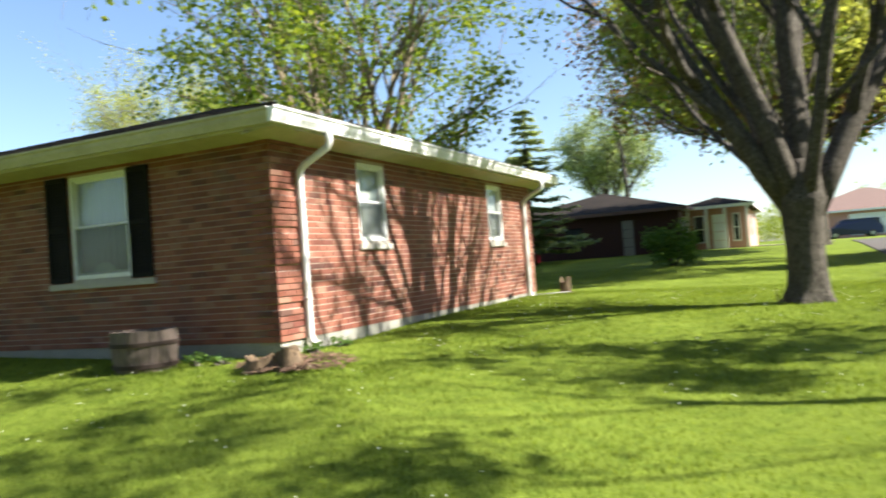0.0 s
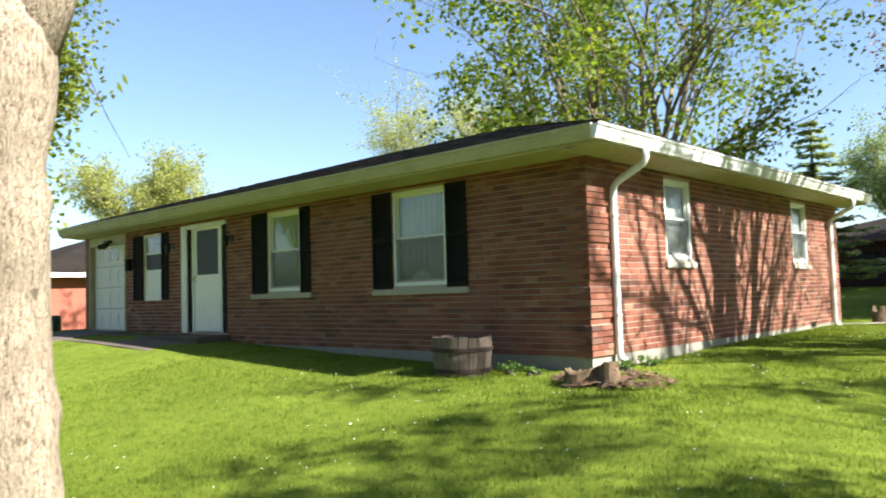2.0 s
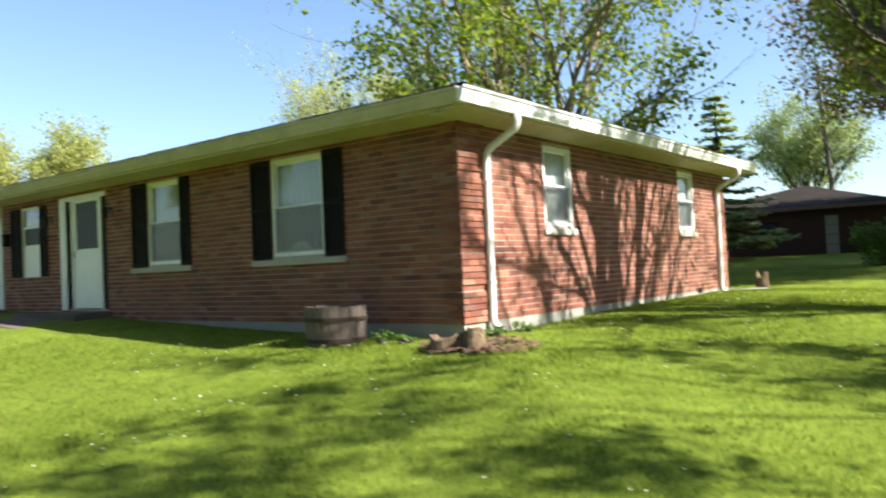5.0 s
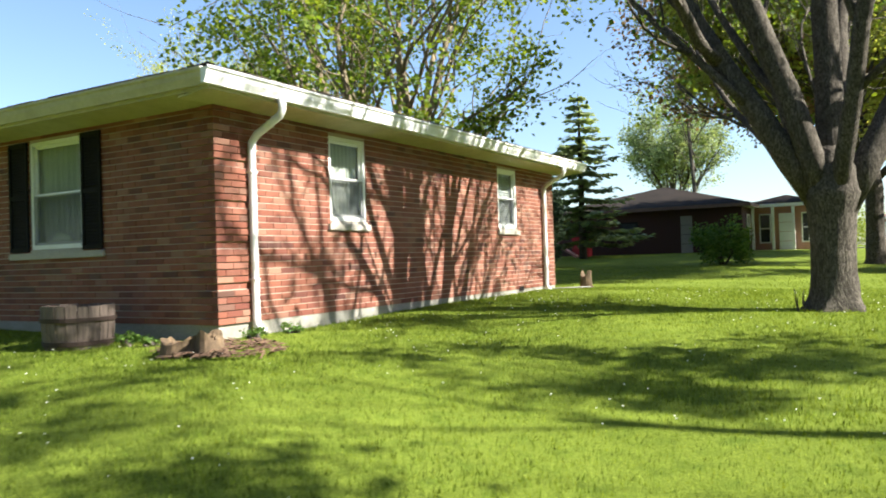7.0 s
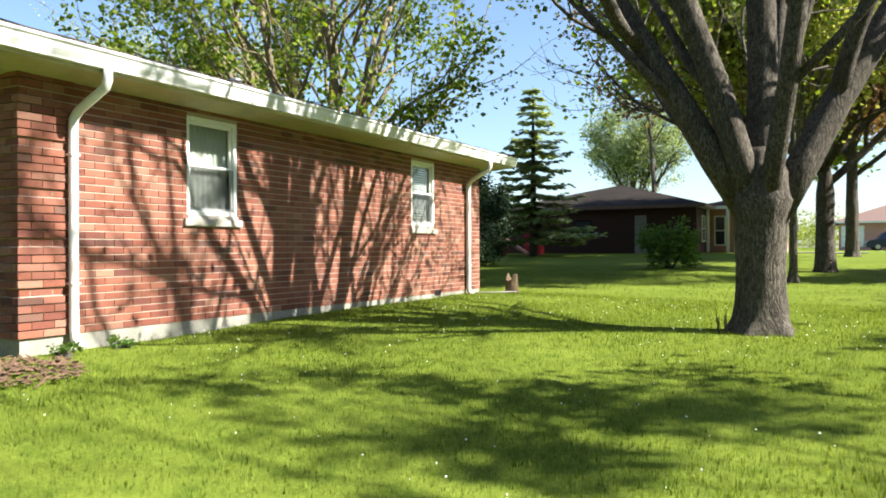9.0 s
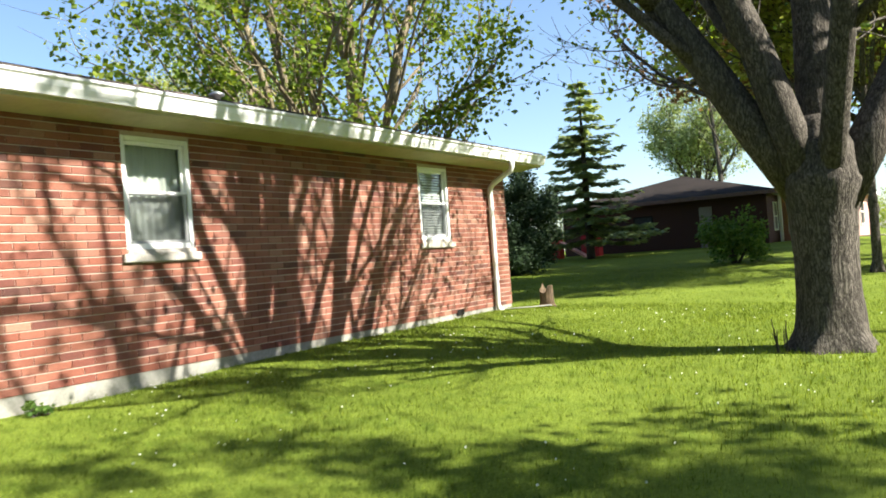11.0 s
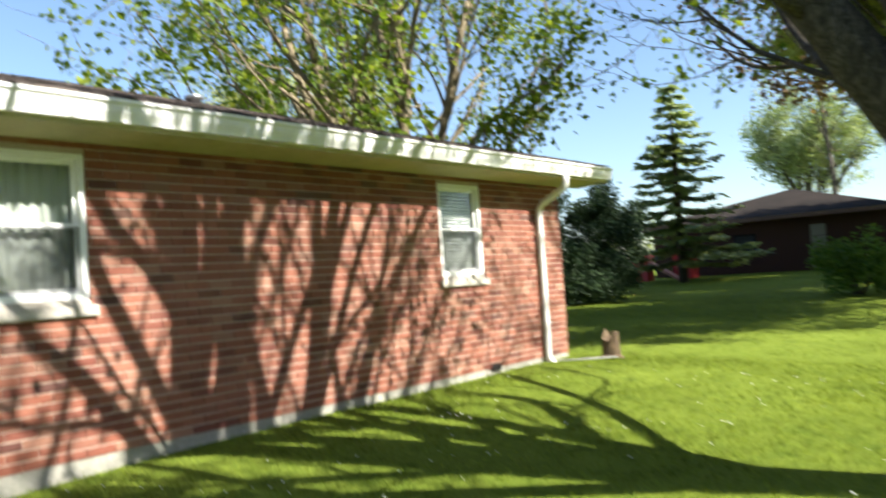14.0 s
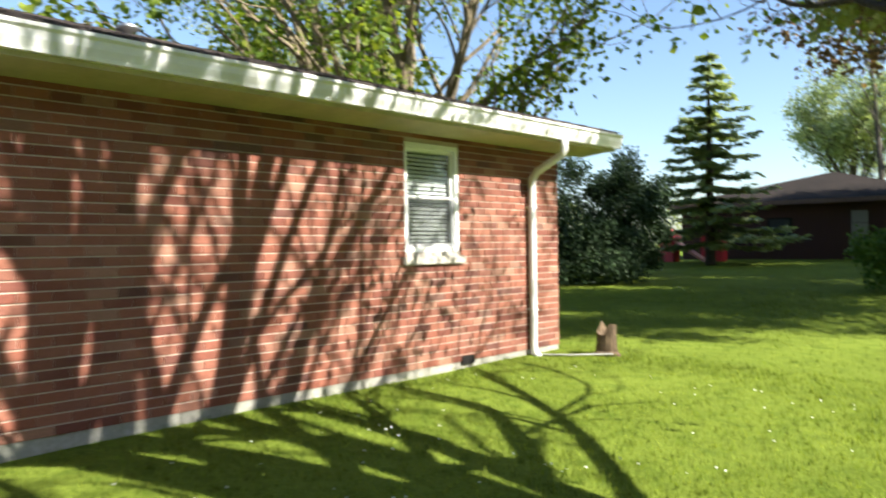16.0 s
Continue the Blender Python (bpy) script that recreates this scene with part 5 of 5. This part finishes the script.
# ---------------------------------------------------------------- things by the house
def half_barrel(x, y):
    z = ground_z(x, y) - 0.02
    th = thing("barrel_planter", "weathered half-barrel planter with rusty hoops by the wall", "planter")
    n = 20
    rng = random.Random(3)
    for k in range(n):
        a0, a1 = 2 * math.pi * k / n + 0.012, 2 * math.pi * (k + 1) / n - 0.012
        e, hh = rng.uniform(-0.004, 0.004), 0.50 + rng.uniform(-0.012, 0.008)
        s = Shape()
        prof = [(0.365, 0.0), (0.392, 0.2), (0.402, 0.38), (0.402, hh)]
        for r, w in prof:
            for rr in (r + e, r - 0.035):
                for a in (a0, (a0 + a1) / 2, a1):
                    s.v.append((x + rr * math.cos(a), y + rr * math.sin(a), z + w))
        for i in range(3):
            b = 6 * i
            for j in range(2):
                s.f.append((b + j, b + j + 1, b + 7 + j, b + 6 + j))
                s.f.append((b + 3 + j, b + 9 + j, b + 10 + j, b + 4 + j))
            s.f.append((b, b + 6, b + 9, b + 3))
            s.f.append((b + 2, b + 5, b + 11, b + 8))
        s.f += [(18, 19, 22, 21), (19, 20, 23, 22)]
        part("stave", s, OAK, th)
    for w, r in ((0.07, 0.377), (0.34, 0.402)):
        part("hoop", Shape().lathe(x, y, [(r, z + w - 0.025), (r + 0.012, z + w - 0.025), (r + 0.018, z + w + 0.025), (r + 0.004, z + w + 0.025)], 40), HOOP, th)
    part("soil", Shape().lathe(x, y, [(0.33, z + 0.05), (0.362, z + 0.44)], 24), SOIL, th)
    return th


half_barrel(-6.78, 8.30)


def old_stump(name, label, x, y, r, h, seed, m):
    """A rotten, split stump with jagged rim."""
    rng = random.Random(seed)
    th = thing(name, label, "stump")
    z = ground_z(x, y)
    s = Shape()
    n = 22
    for j, w in enumerate((-0.06, 0.04, 0.12, 0.6, 1.0)):
        for k in range(n):
            a = 2 * math.pi * k / n
            lob = 1 + 0.16 * math.sin(3 * a + seed) + 0.05 * math.sin(5 * a + 1) + rng.uniform(-0.03, 0.03)
            rr = r * lob * (1.3 if j < 2 else 1.05 if j == 2 else 0.92)
            hh = w * h * (1 if j < 4 else 0.78 + 0.2 * math.sin(2 * a + seed) + 0.07 * math.sin(5 * a) + rng.uniform(-0.06, 0.06))
            s.v.append((x + rr * math.cos(a), y + rr * math.sin(a), z + hh))
    for k in range(n):
        a = 2 * math.pi * k / n
        s.v.append((x + r * 0.55 * math.cos(a), y + r * 0.55 * math.sin(a), z + h * 0.62 + rng.uniform(-0.03, 0.03)))
    for j in range(5):
        for k in range(n):
            k2 = (k + 1) % n
            s.f.append((j * n + k, j * n + k2, (j + 1) * n + k2, (j + 1) * n + k))
    s.f.append(tuple(5 * n + k for k in range(n)))
    part("wood", s, m, th)
    return th


old_stump("tree_stump", "rotten split stump in mulch at the house corner", -4.80, 8.04, 0.15, 0.20, 1, LOG)
old_stump("log_piece", "short hollow log standing by the stump", -4.52, 8.18, 0.16, 0.25, 4, LOG)
old_stump("tree_stump", "small jagged stump on the lawn past the downspout", -4.44, 19.25, 0.12, 0.42, 2, LOG)
rng = random.Random(9)
s = Shape()
for _ in range(420):
    a, q = rng.uniform(0, 6.28), rng.random() ** 0.5
    x, y = -4.6 + 0.75 * q * math.cos(a), 8.45 + 0.6 * q * math.sin(a)
    z, b = ground_z(x, y) + rng.uniform(0.015, 0.06), rng.uniform(0, 3.1)
    l, w = rng.uniform(0.03, 0.08), rng.uniform(0.008, 0.02)
    c, d = Vector((math.cos(b) * l, math.sin(b) * l, rng.uniform(-0.02, 0.02))), Vector((-math.sin(b) * w, math.cos(b) * w, 0))
    p = Vector((x, y, z))
    n = len(s.v)
    s.v += [tuple(p - c - d), tuple(p + c - d), tuple(p + c + d), tuple(p - c + d), tuple(p + Vector((0, 0, 0.012)))]
    s.f += [(n, n + 1, n + 4), (n + 1, n + 2, n + 4), (n + 2, n + 3, n + 4), (n + 3, n, n + 4)]
tagged(part("mulch_chips", s, MULCH, None, "", False, False), "brown bark chips round the corner stump", "mulch", "", "stuff")
for x, y, seed in ((-4.9, 9.3, 81), (-6.15, 8.45, 82), (-4.95, 9.95, 83), (-5.75, 8.5, 84)):
    shrub("weed_clump", "low green weeds at the foot of the wall", at_ground(x, y), 0.19, 0.15, 0.17, 240, 0.045, BUSHLEAF, seed, "weeds", 4)
cv = thing("crawl_vent", "small dark crawl-space vent low in the brick wall", "vent")
part("frame", Shape().box(EAST - 0.02, 17.3, 0.06, EAST + 0.012, 17.52, 0.07).box(EAST - 0.02, 17.3, 0.15, EAST + 0.012, 17.52, 0.16).box(EAST - 0.02, 17.3, 0.07, EAST + 0.012, 17.31, 0.15).box(EAST - 0.02, 17.51, 0.07, EAST + 0.012, 17.52, 0.15), LAMPMETAL, cv)
part("opening", Shape().box(EAST - 0.01, 17.31, 0.07, EAST + 0.006, 17.51, 0.15), BLACKPAINT, cv)
for k in range(5):
    part("slat", Shape().box(EAST, 17.335 + 0.035 * k, 0.07, EAST + 0.010, 17.345 + 0.035 * k, 0.15), LAMPMETAL, cv)
gp = thing("utility_post", "short dark green utility post beside the driveway", "post")
part("post", Shape().lathe(-21.6, 8.6, [(0.15, ground_z(-21.6, 8.6) - 0.05), (0.15, ground_z(-21.6, 8.6) + 0.36), (0.13, ground_z(-21.6, 8.6) + 0.40), (0.05, ground_z(-21.6, 8.6) + 0.42)], 18), DARKGREEN, gp)
cl = thing("folded_cloth", "white cloth heaped on the sill inside the front window", "cloth")
s = Shape()
for j in range(9):
    for i in range(17):
        u, v = i / 8 - 1, j / 8
        hgt = 0.15 * max(0.0, 1 - u * u) ** 0.7 * math.sin(math.pi * min(1, v * 1.05 + 0.02)) * (1 + 0.15 * math.sin(i * 1.7 + j))
        s.v.append((-8.25 + 0.24 * u, SOUTH + 0.065 + 0.045 * v, 1.163 + hgt))
for j in range(8):
    for i in range(16):
        n = j * 17 + i
        s.f.append((n, n + 1, n + 18, n + 17))
part("cloth", s, PETAL, cl, "", True)
hose = thing("drain_pipe", "thin pale drain pipe lying from the downspout", "pipe")
part("pipe", Shape().tube([(-4.98, 18.6, ground_z(-5, 18.6) + 0.03), (-4.7, 18.75, ground_z(-4.7, 18.75) + 0.03), (-4.3, 19.15, ground_z(-4.3, 19.15) + 0.03)], [0.013] * 3, 8), ROPE, hose)


# ---------------------------------------------------------------- grass and clover
def grass_field():
    g = np.random.default_rng(5)
    vs, fs = [], []
    for x0, x1, y0, y1, n, h0, h1, wd in ((-12, 2.7, 0.5, 19.5, 260000, 0.022, 0.055, 0.0032), (-17.5, 2.7, -3, 30, 60000, 0.025, 0.055, 0.006)):
        x, y = g.uniform(x0, x1, n), g.uniform(y0, y1, n)
        ok = ~((x < EAST + 0.02) & (y > SOUTH - 0.02) & (y < NORTH + 0.05) & (x > WEST))
        ok &= ~((x < -12.9) & (y > 7.2) & (y < 8.9)) & ((x + 4.6) ** 2 + (y - 8.45) ** 2 > 0.35)
        x, y = x[ok], y[ok]
        z = np.array([ground_z(a, b) for a, b in zip(x, y)])
        n = len(x)
        h, a, lean = g.uniform(h0, h1, n), g.uniform(0, 6.283, n), g.uniform(0.1, 0.7, n)
        w = wd * g.uniform(0.7, 1.4, n)
        dx, dy = np.cos(a), np.sin(a)
        bx, by = g.uniform(0, 6.283, n), None
        p = np.empty((n, 3, 3))
        p[:, 0] = np.stack((x - dy * w, y + dx * w, z - 0.01), 1)
        p[:, 1] = np.stack((x + dy * w, y - dx * w, z - 0.01), 1)
        p[:, 2] = np.stack((x + dx * h * lean, y + dy * h * lean, z + h), 1)
        vs.append(p.reshape(-1, 3))
    v = np.concatenate(vs)
    me = bpy.data.meshes.new("grass")
    me.vertices.add(len(v))
    me.vertices.foreach_set("co", v.ravel())
    m = len(v) // 3
    me.loops.add(m * 3)
    me.loops.foreach_set("vertex_index", np.arange(m * 3, dtype=np.int32))
    me.polygons.add(m)
    me.polygons.foreach_set("loop_start", np.arange(0, m * 3, 3, dtype=np.int32))
    me.update(calc_edges=True)
    me.materials.append(GRASS)
    tagged(new("grass", me), "short bright green spring grass", "grass", "", "stuff")


grass_field()


def clover():
    rng = random.Random(15)
    s = Shape()
    for _ in range(900):
        x, y = rng.uniform(-9, 2.6), rng.uniform(2, 18)
        if x < EAST + 0.1 and y > SOUTH - 0.1:
            continue
        if noise.noise(Vector((x * 0.5, y * 0.5, 3))) < -0.05:
            continue
        z, r = ground_z(x, y) + rng.uniform(0.045, 0.08), rng.uniform(0.005, 0.010)
        n = len(s.v)
        s.v += [(x + r, y, z), (x, y + r, z), (x - r, y, z), (x, y - r, z), (x, y, z + r), (x, y, z - r)]
        s.f += [(n, n + 1, n + 4), (n + 1, n + 2, n + 4), (n + 2, n + 3, n + 4), (n + 3, n, n + 4), (n + 1, n, n + 5), (n + 2, n + 1, n + 5), (n + 3, n + 2, n + 5), (n, n + 3, n + 5)]
    tagged(part("clover_flowers", s, PETAL, None, "", False, False), "tiny white clover flowers scattered in the lawn", "flowers", "", "stuff")


clover()


# ---------------------------------------------------------------- bricks, course by course
BW, BH, JOINT, BED = 0.240, 0.0810, 0.0045, 0.0115


def courses(lo, hi, holes, shift):
    """Brick faces as (from, to, z0, z1, course), cut at openings and ends."""
    k, z = 0, BRICK_Z
    while z < SOFFIT - 0.004:
        z1 = min(z + BH - BED, SOFFIT + 0.02)
        w = lo - (BW / 2 if k % 2 else 0) - shift
        while w < hi:
            a, b = max(lo, w), min(hi, w + BW - JOINT)
            pieces = [(a, b)]
            for h0, h1, hz0, hz1 in holes:
                if z1 > hz0 - 0.002 and z < hz1 + 0.002:
                    nxt = []
                    for p, q in pieces:
                        if q <= h0 or p >= h1:
                            nxt.append((p, q))
                        else:
                            if p < h0:
                                nxt.append((p, h0))
                            if q > h1:
                                nxt.append((h1, q))
                    pieces = nxt
            for p, q in pieces:
                if q - p > 0.02:
                    yield p, q, z, z1, k
            w += BW
        z += BH
        k += 1


def brick_box(p, q, z, z1, proud):
    """Eight corners of one brick with slightly eased face; in wall terms (along, out, up)."""
    e = 0.003
    return [(p, -0.011, z), (q, -0.011, z), (q, -0.011, z1), (p, -0.011, z1), (p, proud - e, z), (q, proud - e, z), (q, proud - e, z1), (p, proud - e, z1), (p + e, proud, z + e), (q - e, proud, z + e), (q - e, proud, z1 - e), (p + e, proud, z1 - e)]


BRICK_FACES = [(0, 1, 5, 4), (1, 2, 6, 5), (2, 3, 7, 6), (3, 0, 4, 7), (4, 5, 9, 8), (5, 6, 10, 9), (6, 7, 11, 10), (7, 4, 8, 11), (8, 9, 10, 11)]
full_brick = {}


def lay(face, wall, lo, hi, holes, shift, singles):
    rng = random.Random(17 if face == "e" else 18)
    rest = Shape()
    count = 0
    for p, q, z, z1, k in courses(lo, hi, holes, shift):
        proud = rng.choice((0, 0, 0.001, 0.002, -0.001))
        if face == "e" and p < SOUTH + 0.42:
            proud = -0.004 if k % 6 == 5 else 0.022
            p = p - proud if p < SOUTH + 0.001 else p
        if face == "s" and p > EAST - 0.42:
            proud = 0.022 if k % 6 != 5 else -0.004
        single = singles and singles[0] < p < singles[1] and 0.45 < z < 1.35 and count < 300 and q - p > BW - JOINT - 0.002
        if single:
            if face not in full_brick:
                f = Shape()
                f.v = [((w, u, v) if face == "e" else (u, -w, v)) for u, w, v in brick_box(0, BW - JOINT, 0, BH - BED, 0.0)]
                f.f = list(BRICK_FACES)
                full_brick[face] = f.mesh("brick", BRICK_OB)
            ob = new("brick", full_brick[face])
            ob.parent = wall
            ob.location = (EAST + proud, p, z) if face == "e" else (p, SOUTH - proud, z)
            count += 1
        else:
            n = len(rest.v)
            rest.v += [((EAST + w, u, v) if face == "e" else (u, SOUTH - w, v)) for u, w, v in brick_box(p, q, z, z1, proud)]
            rest.f += [tuple(n + i for i in fc) for fc in BRICK_FACES]
    tagged(part("brickwork", rest, BRICK, wall), kind="stuff")


lay("e", wall_east, SOUTH, NORTH, [(a, b, z0 - 0.14, z1) for a, b, z0, z1 in EAST_HOLES], 0.0, (12.1, 15.9))
lay("s", wall_south, WEST, EAST - 0.014, [(a, b, z0, z1) for a, b, z0, z1 in SOUTH_HOLES], 0.03, (-9.2, -5.65))
